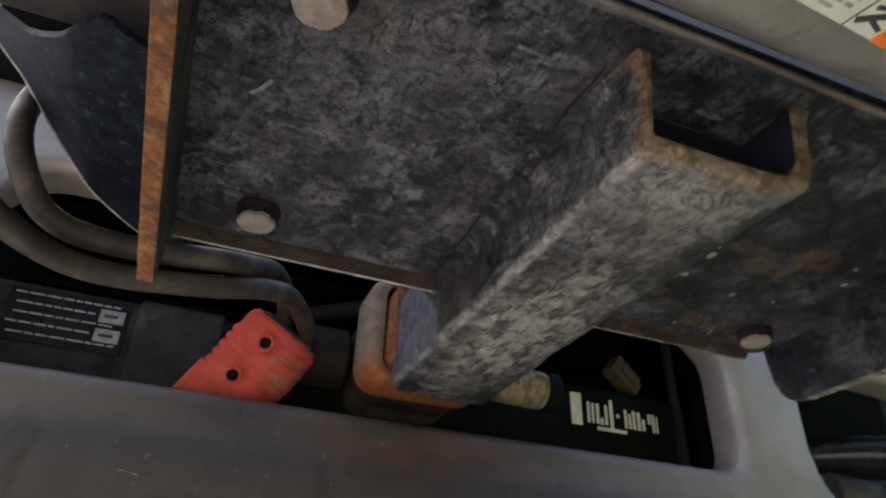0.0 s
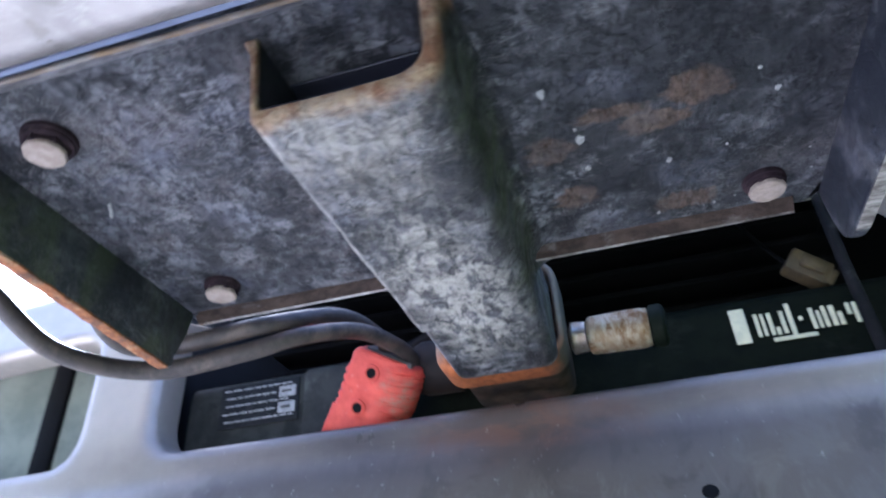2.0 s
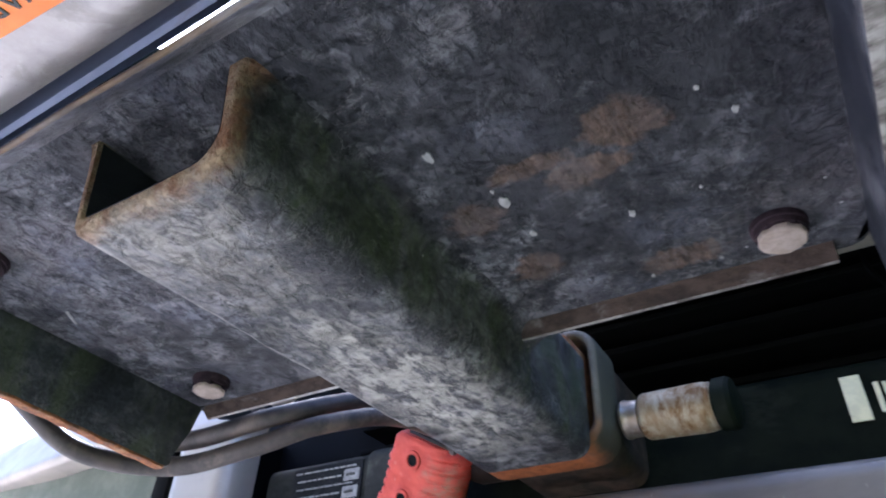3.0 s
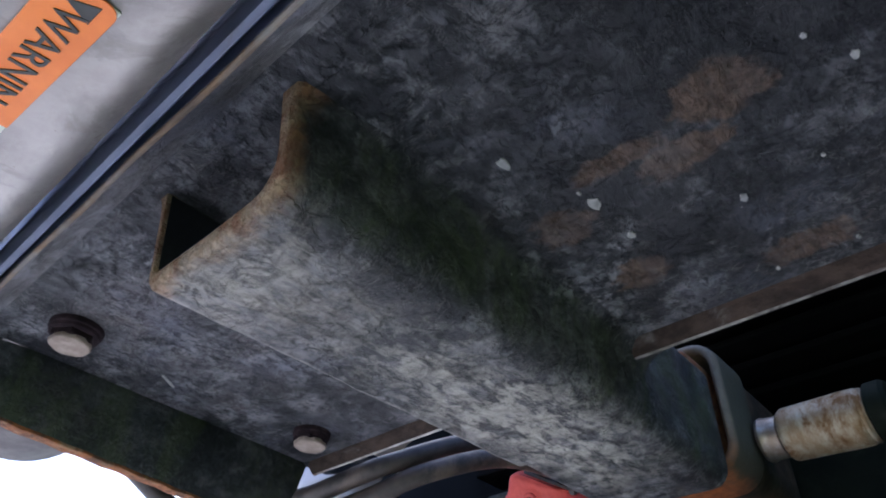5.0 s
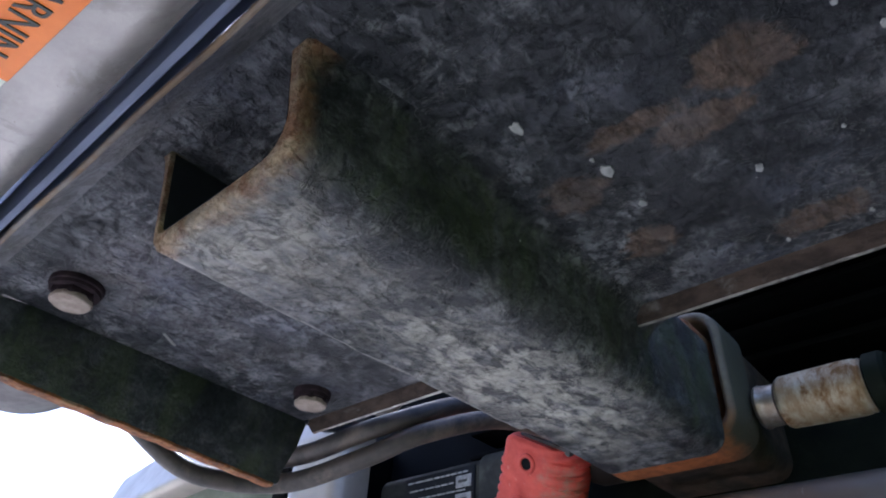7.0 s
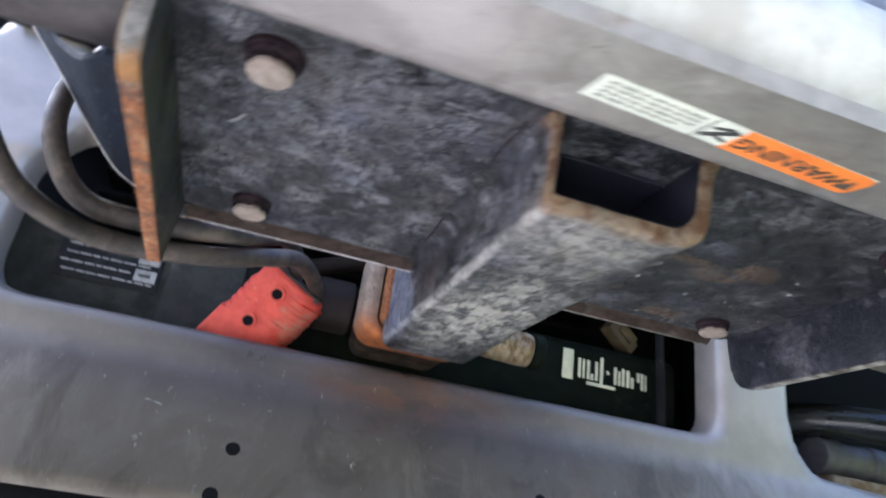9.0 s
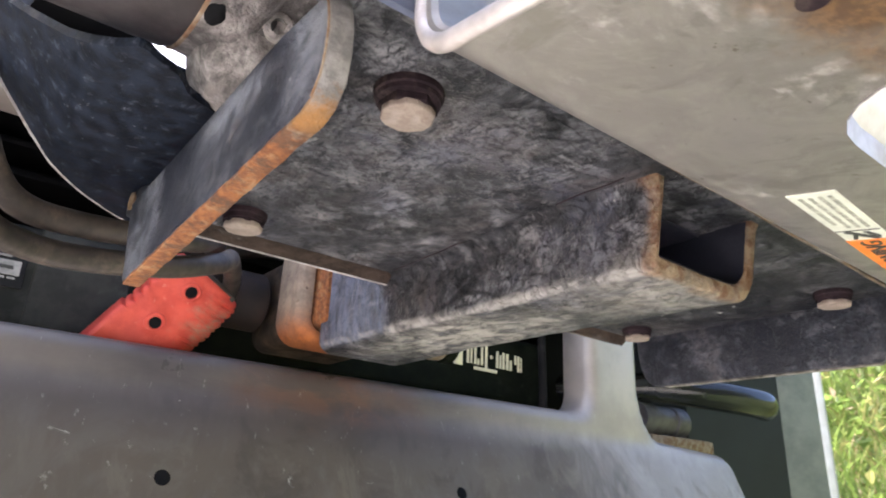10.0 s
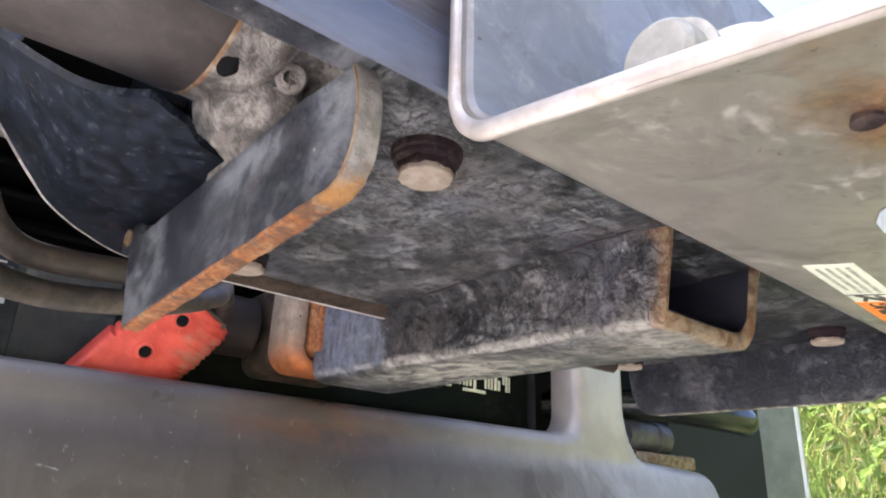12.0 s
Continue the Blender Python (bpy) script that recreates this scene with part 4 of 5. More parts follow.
def build_bumper():
    step = 0.004
    nx, nz = int(1.32 / step), int(0.31 / step)
    px = [[(-0.82 + i * step, -0.14 + j * step) for i in range(nx)] for j in range(nz)]
    sd = [[bumper_sdf(*p) for p in row] for row in px]
    bm = bmesh.new()
    made = {}
    r = 0.009

    def vert(i, j):
        if (i, j) not in made:
            x, z = px[j][i]
            d = sd[j][i]
            if d > -step * 0.45:
                for _ in range(4):
                    e = 0.0005
                    gx = (bumper_sdf(x + e, z) - bumper_sdf(x - e, z)) / (2 * e)
                    gz = (bumper_sdf(x, z + e) - bumper_sdf(x, z - e)) / (2 * e)
                    k = bumper_sdf(x, z) / max(gx * gx + gz * gz, 0.2)
                    x, z = x - gx * k, z - gz * k
                d = 0.0
            t = max(0.0, min(1.0, -d / r))
            y = bumper_front(x, z) + r * (1 - math.sqrt(max(0.0, 1 - (1 - t) ** 2)))
            made[i, j] = bm.verts.new((x, y, z))
        return made[i, j]
    for j in range(nz - 1):
        for i in range(nx - 1):
            if min(sd[j][i], sd[j][i + 1], sd[j + 1][i], sd[j + 1][i + 1]) < -step * 0.45:
                bm.faces.new((vert(i, j), vert(i + 1, j), vert(i + 1, j + 1), vert(i, j + 1)))
    bmesh.ops.remove_doubles(bm, verts=bm.verts, dist=0.0006)
    rim = [e for e in bm.edges if len(e.link_faces) == 1]
    new_geom = bmesh.ops.extrude_edge_only(bm, edges=rim)["geom"]
    for v in (g for g in new_geom if isinstance(g, bmesh.types.BMVert)):
        v.co.y += 0.022
    bumper = thing("bumper", "dull silver vehicle bumper with a wide opening, dusty and rust-stained", "bumper")
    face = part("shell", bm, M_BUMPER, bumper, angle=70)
    for x, z in ((-0.106, -0.0985), (0.086, -0.0985), (-0.112, -0.124), (0.092, -0.124)):
        y = bumper_front(x, z)
        # a black disc gives the hole its shade; the shell is not pierced
        hole = lathe([(0.0, 0.0001), (0.0004, 0.0040), (0.0010, 0.0044), (0.0014, 0.0044)], Matrix.Translation((x, y - 0.0006, z)) @ pose(0, 0, 0, -21.8, 0, 0) @ pose(0, 0, 0, 0, 0, 90), 18)
        part("plate_hole", hole, M_CAVITY, bumper, "black disc for the shade of an empty screw hole")
    return bumper


build_bumper()

# added panels close the bay and keep sky and sun off its parts
bay = thing("vehicle_front", "added black panels that close the bay behind the bumper opening", "vehicle", kind="structure")
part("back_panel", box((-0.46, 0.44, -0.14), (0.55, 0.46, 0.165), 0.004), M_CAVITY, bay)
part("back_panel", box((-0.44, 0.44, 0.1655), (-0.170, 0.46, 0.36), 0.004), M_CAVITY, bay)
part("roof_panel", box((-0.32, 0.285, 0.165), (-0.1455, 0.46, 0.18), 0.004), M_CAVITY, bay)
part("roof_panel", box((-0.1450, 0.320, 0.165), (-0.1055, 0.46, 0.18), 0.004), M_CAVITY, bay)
# unseen panel added to stop the sun reaching the shank end and fin
part("sun_shield", box((-0.34, 0.335, 0.272), (0.55, 0.450, 0.290), 0.006), M_CAVITY, bay)
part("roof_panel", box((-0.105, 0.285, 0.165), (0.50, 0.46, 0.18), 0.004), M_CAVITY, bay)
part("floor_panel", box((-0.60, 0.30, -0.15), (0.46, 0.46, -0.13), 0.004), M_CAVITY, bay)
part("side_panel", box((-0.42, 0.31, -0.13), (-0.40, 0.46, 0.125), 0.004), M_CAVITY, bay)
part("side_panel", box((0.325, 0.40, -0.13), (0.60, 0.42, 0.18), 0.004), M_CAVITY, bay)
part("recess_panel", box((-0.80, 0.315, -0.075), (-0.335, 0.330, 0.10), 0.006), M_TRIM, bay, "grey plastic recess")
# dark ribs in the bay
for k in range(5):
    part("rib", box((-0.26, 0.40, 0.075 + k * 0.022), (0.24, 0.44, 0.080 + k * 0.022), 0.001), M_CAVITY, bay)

# wheel and its liner beyond the bumper's end
liner = thing("wheel_liner", "dark green-black plastic wheel arch liner", "liner")
edge_pts = [(0.45, 0.47), (0.60, 0.40), (0.70, 0.345), (0.74, 0.318), (0.755, 0.312), (0.765, 0.320), (0.768, 0.345), (0.765, 0.42)]
part("shell", loft([[(x, y, z) for x, y in edge_pts] for z in np.linspace(-0.50, 0.35, 8)], False), M_DARKPANEL, liner)
part("edge_trim", prism([(0.715, 0.334), (0.745, 0.309), (0.758, 0.304), (0.772, 0.312), (0.776, 0.345), (0.771, 0.345), (0.766, 0.316), (0.757, 0.309), (0.747, 0.314), (0.718, 0.339)], 2, -0.50, 0.35, 0.001), M_TRIM, liner, "grey-green rubber edge trim")
tyre_bm = lathe([(-0.10, 0.20), (-0.10, 0.30), (-0.085, 0.335), (-0.04, 0.345), (0.04, 0.345), (0.085, 0.335), (0.10, 0.30), (0.10, 0.20)], pose(0.66, 0.86, -0.14), 40)
tyre = thing("tyre", "black rubber tyre in the wheel arch", "tyre")
part("tread", tyre_bm, M_DARKPANEL, tyre)

hook = thing("tow_hook", "glossy black tow hook beside the bumper strut", "tow hook")
part("arm", sweep([(0.36, 0.41, 0.020), (0.42, 0.335, 0.022), (0.48, 0.292, 0.017), (0.545, 0.276, 0.014), (0.572, 0.283, 0.014)], 0.0165, 8, 20), M_GLOSS, hook)
part("bushing", lathe([(-0.042, 0.010), (-0.040, 0.0175), (-0.018, 0.0180), (-0.016, 0.0160), (0.016, 0.0160), (0.018, 0.0180), (0.040, 0.0175), (0.042, 0.010)], pose(0.452, 0.345, -0.010), 28), M_BUSH, hook, "dusty grey bushing")
part("bracket", box((0.410, 0.322, -0.043), (0.525, 0.350, -0.028), 0.003), M_RUST_PALE, hook, "rusty bracket")

# ---------------------------------------------------------------- hitch behind the opening
bar = thing("hitch_crossbar", "black painted hitch crossbar with decals behind the bumper", "hitch")
part("tube", prism(rounded(0.311, 0.365, -0.027, 0.0365, 0.010), 0, -0.275, 0.236, 0.002), M_TUBE, bar)
part("sleeve", prism(rounded(0.3085, 0.367, -0.029, 0.0385, 0.011), 0, -0.176, -0.125, 0.002), M_SLEEVE, bar, "dusty grey-black welded sleeve")
decal = part("load_decal", box((-0.2465, 0.3096, -0.003), (-0.180, 0.3108, 0.0305), 0.0004), M_DECAL, bar, "black load decal with rows of small print")
words = random.Random(4)
for k, w1 in enumerate((-0.186, -0.199, -0.188, -0.199, -0.184)):
    z, x = 0.0268 - k * 0.0062, w1
    while x > -0.241:
        w = words.uniform(0.003, 0.009)
        part("print_bar", box((max(x - w, -0.2435), 0.3090, z - 0.0006), (x, 0.3097, z + 0.0006), 0.0002, 1), M_PRINT, decal)
        x -= w + 0.0011
for z in (0.0203, 0.0078):
    part("white_box", box((-0.1965, 0.3088, z - 0.0042), (-0.1825, 0.3097, z + 0.0042), 0.0003, 1), M_PRINT, decal)
    part("print_bar", box((-0.194, 0.3083, z - 0.001), (-0.186, 0.3089, z + 0.001), 0.0002, 1), M_INK, decal)
# brand lettering is drawn as plain blocks, upside down as it stands
mark = part("maker_mark", box((0.130, 0.3098, 0.0020), (0.1395, 0.3106, 0.0265), 0.0004), M_CREAM, bar, "worn cream maker's mark in block shapes")
for x0, x1, z0, z1 in ((0.1440, 0.1465, 0.0050, 0.0210), (0.1480, 0.1500, 0.0050, 0.0205), (0.1520, 0.1545, 0.0050, 0.0205), (0.1555, 0.1580, 0.0045, 0.0100), (0.1595, 0.1620, 0.0050, 0.0205),
                       (0.1520, 0.1780, 0.0003, 0.0030), (0.1640, 0.1668, 0.0030, 0.0250), (0.1700, 0.1725, 0.0120, 0.0148), (0.1770, 0.1795, 0.0050, 0.0195), (0.1808, 0.1830, 0.0050, 0.0170),
                       (0.1843, 0.1868, 0.0050, 0.0195), (0.1885, 0.1915, 0.0050, 0.0190), (0.1928, 0.1955, 0.0050, 0.0140), (0.1985, 0.2010, 0.0110, 0.0190), (0.2022, 0.2047, 0.0050, 0.0190), (0.2060, 0.2075, 0.0050, 0.0180)):
    part("letter_block", box((x0, 0.3096, z0), (x1, 0.3106, z1), 0.0003, 1), M_CREAM, mark)

receiver = thing("hitch_receiver", "rusted steel receiver collar welded to the crossbar", "hitch receiver")


def collar_ring(y, k):
    """A rounded ring between the collar's bore, k = 0, and its outside, k = 1."""
    lo, hi = (-0.0392, 0.0236, -0.0135, 0.0400, 0.008), (-0.0500, 0.0282, -0.0200, 0.0460, 0.0140)
    return [(x, y, z) for x, z in rounded(*(p + (q - p) * k for p, q in zip(lo, hi)))]


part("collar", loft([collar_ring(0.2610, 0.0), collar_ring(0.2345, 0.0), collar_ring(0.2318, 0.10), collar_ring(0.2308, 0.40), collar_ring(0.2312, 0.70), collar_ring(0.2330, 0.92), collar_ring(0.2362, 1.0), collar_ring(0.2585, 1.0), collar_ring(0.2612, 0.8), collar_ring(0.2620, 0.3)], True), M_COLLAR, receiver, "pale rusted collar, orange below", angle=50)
part("tube", loft([collar_ring(0.238, 0.35), collar_ring(0.33, 0.35)], True), M_RECEIVER, receiver, "dark oily brown tube")
part("weld", sweep([(-0.0425, 0.2625, 0.035), (-0.0425, 0.2625, -0.006), (-0.034, 0.2625, -0.0135), (0.014, 0.2625, -0.0135), (0.0232, 0.2625, -0.006), (0.0232, 0.2625, 0.035)], 0.0022, 8, 8), M_RECEIVER, receiver)
part("inner_tube", prism(rounded(-0.0385, 0.0205, -0.0120, 0.036, 0.007), 1, 0.218, 0.31, 0.0008), M_RUST, receiver, "orange-rusted inner tube")
part("lug", lathe([(-0.078, 0.004), (-0.078, 0.017), (-0.073, 0.019), (-0.050, 0.019), (-0.047, 0.015)], pose(0, 0.292, 0.012), 24), M_LUG, receiver, "dark round lug")
part("stay", sweep([(-0.094, 0.318, 0.040), (-0.070, 0.316, 0.049), (-0.048, 0.312, 0.056), (-0.02, 0.306, 0.062)], 0.0065, 6, 16), M_LUG, receiver, "dark slanting stay")

pin = thing("hitch_pin_lock", "plated hitch pin lock with flaking rusty finish", "hitch pin")
PM = pose(-0.0010, 0.262, 0.0035, 0, 2, -3)
part("shaft", lathe([(0.015, 0.0058), (0.034, 0.0058)], PM), M_RECEIVER, pin, "rusty brown shaft")
part("neck", lathe([(0.0305, 0.0070), (0.0315, 0.0096), (0.0330, 0.0102), (0.0345, 0.0096), (0.0405, 0.0093), (0.0415, 0.0080)], PM), M_CHROME, pin, "bright chrome neck")
part("barrel", lathe([(0.0413, 0.0092), (0.0420, 0.0108), (0.0435, 0.0117), (0.0700, 0.0122), (0.0745, 0.0120), (0.0755, 0.0115), (0.0765, 0.0117), (0.0778, 0.0110), (0.0785, 0.0095)], PM), M_BRASS, pin, "brass-coloured barrel speckled with rust")
part("cap", lathe([(0.0775, 0.0098), (0.079, 0.0126), (0.0850, 0.0128), (0.0868, 0.0116), (0.088, 0.008)], PM), M_BLACK, pin, "black rubber cap")

clip = thing("wire_connector", "tan plastic wire connector hanging by its lead", "connector")
CM = pose(0.190, 0.326, 0.0545, 0, 38, 10)
part("shell", box((-0.014, -0.007, -0.009), (0.014, 0.007, 0.009), 0.002, 2, CM), M_TAN, clip)
part("latch", box((-0.006, -0.010, -0.004), (0.010, -0.0065, 0.004), 0.001, 2, CM), M_TAN, clip)
part("socket", box((0.013, -0.005, -0.0065), (0.018, 0.005, 0.0065), 0.0015, 2, CM), M_TAN, clip)
part("lead", sweep([(0.179, 0.327, 0.063), (0.172, 0.334, 0.080), (0.165, 0.35, 0.11), (0.168, 0.39, 0.15)], 0.0016, 6, 6), M_CAVITY, clip)
hose = thing("upright_hose", "thin dusty grey hose standing behind the bumper lip", "hose")
part("sheath", sweep([(0.1955, 0.274, -0.060), (0.1965, 0.274, -0.015), (0.1960, 0.275, 0.030), (0.1980, 0.280, 0.080), (0.204, 0.30, 0.14)], 0.0034, 8, 14), M_HOSE, hose)

# ---------------------------------------------------------------- red power connector and its cables
plug = thing("power_connector", "red plastic power connector, scuffed and dusty, resting behind the lip", "connector")
P0 = Vector((-0.112, 0.2545, 0.0205))
UA = (Vector((-0.069, 0.2605, -0.003)) - P0).normalized()
UB = Vector((-0.143, 0.280, -0.0255)) - P0
UB = (UB - UA * UB.dot(UA)).normalized()
UN = UA.cross(UB).normalized()
if UN.y > 0:
    UN = -UN
PLUG = Matrix(((UA.x, UB.x, UN.x, P0.x), (UA.y, UB.y, UN.y, P0.y), (UA.z, UB.z, UN.z, P0.z), (0, 0, 0, 1)))


def build_plug():
    def side(b):
        """Left and right limits across the housing: notched grip on one side, tapering towards the mating end."""
        left = 0.0
        if 0.012 < b < 0.041:
            left = -0.0016 + 0.0017 * max(0.0, math.cos(2 * math.pi * (b - 0.0135) / 0.0056)) ** 2
        elif b >= 0.041:
            left = -0.0035 - (b - 0.046) * 0.04
        right = 0.0495 - 0.025 * b if b < 0.03 else 0.0487 - 0.20 * (b - 0.03)
        near = max(0.0, 0.005 - b) / 0.005
        return left + 0.003 * near ** 2, right - 0.0045 * near ** 2

    def boss(a, b):
        """Raised seats round the rivets, a shallow trough between them and a swelling towards the mating end."""
        up = sum(0.0013 / (1 + math.exp((math.hypot(a - p, b - q) - 0.0072) / 0.0006)) for p, q in ((0.0185, 0.0125), (0.0165, 0.0375)))
        return up + 0.0016 * math.exp(-((b - 0.058) / 0.009) ** 2) - 0.0010 * math.exp(-((b - 0.025) / 0.003) ** 2)

    rings = []
    for k in range(92):
        b = k * 0.0008
        lo, hi = side(b)
        ring = [(lo + 0.001, -0.022), (lo, -0.012), (lo, -0.003), (lo + 0.0006, -0.0010), (lo + 0.0020, 0.0)]
        ring += [(lo + 0.0020 + (0.0270 - lo - 0.0020) * j / 12, 0.0004 * math.sin(j * 0.45 + b * 60) * (0.3 + b * 10)) for j in range(1, 13)]
        for j in range(1, 11):
            w = math.pi / 2 * j / 10
            rib = 0.0017 * (0.5 + 0.5 * math.cos(2 * math.pi * (b + 0.0005 * j + 0.0006 * math.sin(b * 900)) / 0.0040)) * (b < 0.037) * min(1.0, j / 3)
            ring.append((0.0270 + (hi - 0.0270) * math.sin(w) - rib * math.sin(w), -0.0150 * (1 - math.cos(w)) - rib * math.cos(w)))
        ring += [(hi - 0.0005, -0.019), (hi - 0.002, -0.022)]
        rings.append([PLUG @ Vector((a, b, n + boss(a, b) * (n > -0.004) - 0.0012 * max(0.0, 1 - b / 0.002))) for a, n in ring])
    part("housing", loft(rings, True, True), M_RED, plug, angle=40)
    for a, b in ((0.0185, 0.0125), (0.0165, 0.0375)):
        ring = lathe([(-0.0004, 0.0060), (0.0006, 0.0058), (0.0011, 0.0050), (0.0012, 0.0038), (0.0002, 0.0033)], PLUG @ pose(a, b, 0.0011, 0, -90, 0), 20)
        part("rivet_ring", ring, M_RED, plug)
        # dark disc inside the ring, in place of the hole's shade
        part("rivet_hole", lathe([(-0.001, 0.0034), (0.0005, 0.0033)], PLUG @ pose(a, b, 0.0012, 0, -90, 0), 18), M_CAVITY, plug, "dark disc for the shade of a rivet hole")
    bm = box((0.006, -0.002, -0.018), (0.042, 0.004, -0.005), 0.002, 2, PLUG)
    part("cable_entry", bm, M_RUBBER, plug)


build_plug()


def P(a, b, n):
    return tuple(PLUG @ Vector((a, b, n)))


cable = thing("power_cable", "thick black power cable with a dusty sheath", "cable", "winch cables")
part("sheath", sweep([P(0.036, 0.012, -0.013), P(0.036, -0.004, -0.013), (-0.0935, 0.2290, 0.0150), (-0.113, 0.1885, -0.0015), (-0.1436, 0.1725, -0.0143), (-0.1900, 0.1590, -0.0222), (-0.2195, 0.1208, -0.0207), (-0.2387, 0.083, 0.0046), (-0.2628, 0.0483, 0.0252), (-0.2904, 0.0199, 0.0505), (-0.33, -0.01, 0.085)], 0.0052, 10, 14), M_RUBBER, cable)
cable2 = thing("power_cable", "thick black power cable bent round in a tight loop", "cable", "winch cables")
part("sheath", sweep([P(0.018, 0.010, -0.013), P(0.018, -0.005, -0.013), (-0.1050, 0.2230, 0.0250), (-0.1285, 0.1740, 0.0015), (-0.1770, 0.1625, -0.0078), (-0.2034, 0.1506, -0.0075), (-0.2183, 0.140, 0.0122), (-0.2262, 0.1533, 0.0467), (-0.2186, 0.1674, 0.0853), (-0.2105, 0.1795, 0.1243), (-0.20, 0.18, 0.15)], 0.0052, 10, 14), M_RUBBER, cable2)
wire = thing("control_wire", "thin black wire running past the winch", "wire")
part("sheath", sweep([(-0.5, 0.14, 0.17), (-0.36, 0.10, 0.125), (-0.28, 0.09, 0.098), (-0.20, 0.085, 0.09)], 0.0035, 8, 8), M_RUBBER, wire)

# ---------------------------------------------------------------- winch mount: plate, shank, side fins
mount = thing("winch_mount", "black steel winch mount plate with a square shank, dusty and rust-edged", "winch mount")
outline = [(-0.1585, -0.015), (0.1530, -0.015), (0.1530, 0.1445)] + arc(0.1455, 0.1440, 0.0075, 0, 90, 4) + [(-0.1585, 0.1515)]
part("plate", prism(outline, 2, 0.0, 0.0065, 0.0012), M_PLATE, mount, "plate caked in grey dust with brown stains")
for x0, x1 in ((-0.1570, -0.0415), (0.0265, 0.1420)):
    lip = part("rear_lip", prism([(0.1442, 0.0004), (0.1450, -0.0005), (0.1490, -0.0042), (0.1496, -0.0046), (0.1508, -0.0044), (0.1514, -0.0036), (0.1514, 0.0004)], 0, x0, x1, 0.0003, 1), M_LIP, mount, "dark brown rusty lip turned down along the rear")
    part("rear_edge", prism([(0.1496, -0.0043), (0.1499, -0.0049), (0.1510, -0.0049), (0.1514, -0.0042)], 0, x0, x1, 0.0002, 1), M_WORN if x0 < 0 else M_SCRAPED, lip, "bare worn edge")
band_bm = prism([(-0.0125, 0.0012), (-0.0128, -0.0003), (-0.0142, -0.0010), (-0.0158, -0.0026), (-0.0208, -0.0099), (-0.0214, -0.0098), (-0.0215, -0.0088), (-0.0178, -0.0036), (-0.0150, 0.0010)], 0, -0.1460, 0.1500, 0.0003, 1)
for v in band_bm.verts:
    v.co.z -= 0.022 * (v.co.x + 0.01) * max(0.0, min(1.0, -v.co.z / 0.008))
part("front_band", band_bm, M_BAND, mount, "worn grey lip bent down along the front edge")
part("front_edge", sweep([(x, -0.0212 + 0.0002 * math.sin(x * 90), -0.0098 - 0.022 * (x + 0.01)) for x in np.linspace(-0.1458, 0.1498, 24)], 0.0009, 2, 8), M_EDGE_RUST, mount, "thin rusty front edge")
up_pts = [(-0.0268, 0.0030), (-0.0272, -0.0050), (-0.0258, -0.0092), (-0.0238, -0.0090), (-0.0224, -0.0040), (-0.0205, 0.0060), (-0.0195, 0.0180), (-0.0195, 0.10), (-0.0165, 0.10), (-0.0165, 0.0160), (-0.0180, 0.0050), (-0.0200, -0.0030), (-0.0215, 0.0010), (-0.0245, 0.0050)]
part("front_upstand", prism(up_pts, 0, -0.205, 0.205, 0.0006), M_SATIN, mount, "satin blue-grey upstand along the front", angle=50)


part("front_flange", box((-0.205, -0.0165, 0.0004), (-0.1585, -0.0040, 0.0042), 0.0014, 2), M_FIN, mount, "dark flange beyond the plate")


def shank_profile(y, inset):
    """Open U below the plate: sides that sweep out into it, a sharp and a round lower corner."""
    zb = -0.0320 + 0.030 * y + inset
    r = 0.0110 - inset * 0.35
    rl = max(0.0014, 0.0034 - inset * 0.40)
    xl, xr = -0.0366 + inset * 0.45, 0.0240 - inset
    sw = 0.0 if inset > 0.003 else 0.32 + 0.68 * min(1.0, max(0.0, y) / 0.035)
    pts = [(xl - 0.0095 * sw, 0.0006), (xl - 0.0060 * sw, -0.0007 if sw else -0.0002), (xl - 0.0032 * sw, -0.0026), (xl - 0.0014 * sw, -0.0058), (xl - 0.0005 * sw, -0.0100)]
    pts += arc(xl + rl, zb + rl, rl, 180, 270, 5)
    pts += [((xl + xr) / 2, zb - 0.0004)]
    pts += arc(xr - r, zb + r, r, 270, 360, 5)
    pts += [(xr + 0.0006 * sw, -0.0100), (xr + 0.0016 * sw, -0.0058), (xr + 0.0035 * sw, -0.0026), (xr + 0.0062 * sw, -0.0007 if sw else -0.0002), (xr + 0.0095 * sw, 0.0006)]
    return [(x, y, z) for x, z in pts]


def mouth_shift(y, z):
    """The mouth is cut on a slant, its upper corners standing forward."""
    return max(0.0, 1 - y / 0.03) * (0.0006 + 0.0050 * max(0.0, min(1.0, (z + 0.030) / 0.030)))


def shank_shell():
    outer = [shank_profile(y, 0.0) for y in (0.0012, *np.linspace(0.008, 0.160, 22))]
    lip = [shank_profile(0.0, 0.0012), shank_profile(0.0, 0.0042)]
    inner = [shank_profile(0.0012, 0.0056), shank_profile(0.160, 0.0056)]
    rings = list(reversed(inner)) + list(reversed(lip)) + outer
    bm = loft(rings, False)
    for v in bm.verts:
        v.co.y -= mouth_shift(v.co.y, v.co.z)
        if v.co.z < -0.003 and v.co.y > 0.003:
            v.co.z += 0.0008 * noise.noise(v.co * 45) + 0.0005 * noise.noise(v.co * 140)
            v.co.x += 0.0008 * noise.noise(v.co * 45 + Vector((5, 5, 5)))
    return bm


part("shank", shank_shell(), M_SHANK, mount, "square shank with a rusty open mouth", angle=50)
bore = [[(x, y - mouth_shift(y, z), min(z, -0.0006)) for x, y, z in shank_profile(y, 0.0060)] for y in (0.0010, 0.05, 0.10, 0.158)]
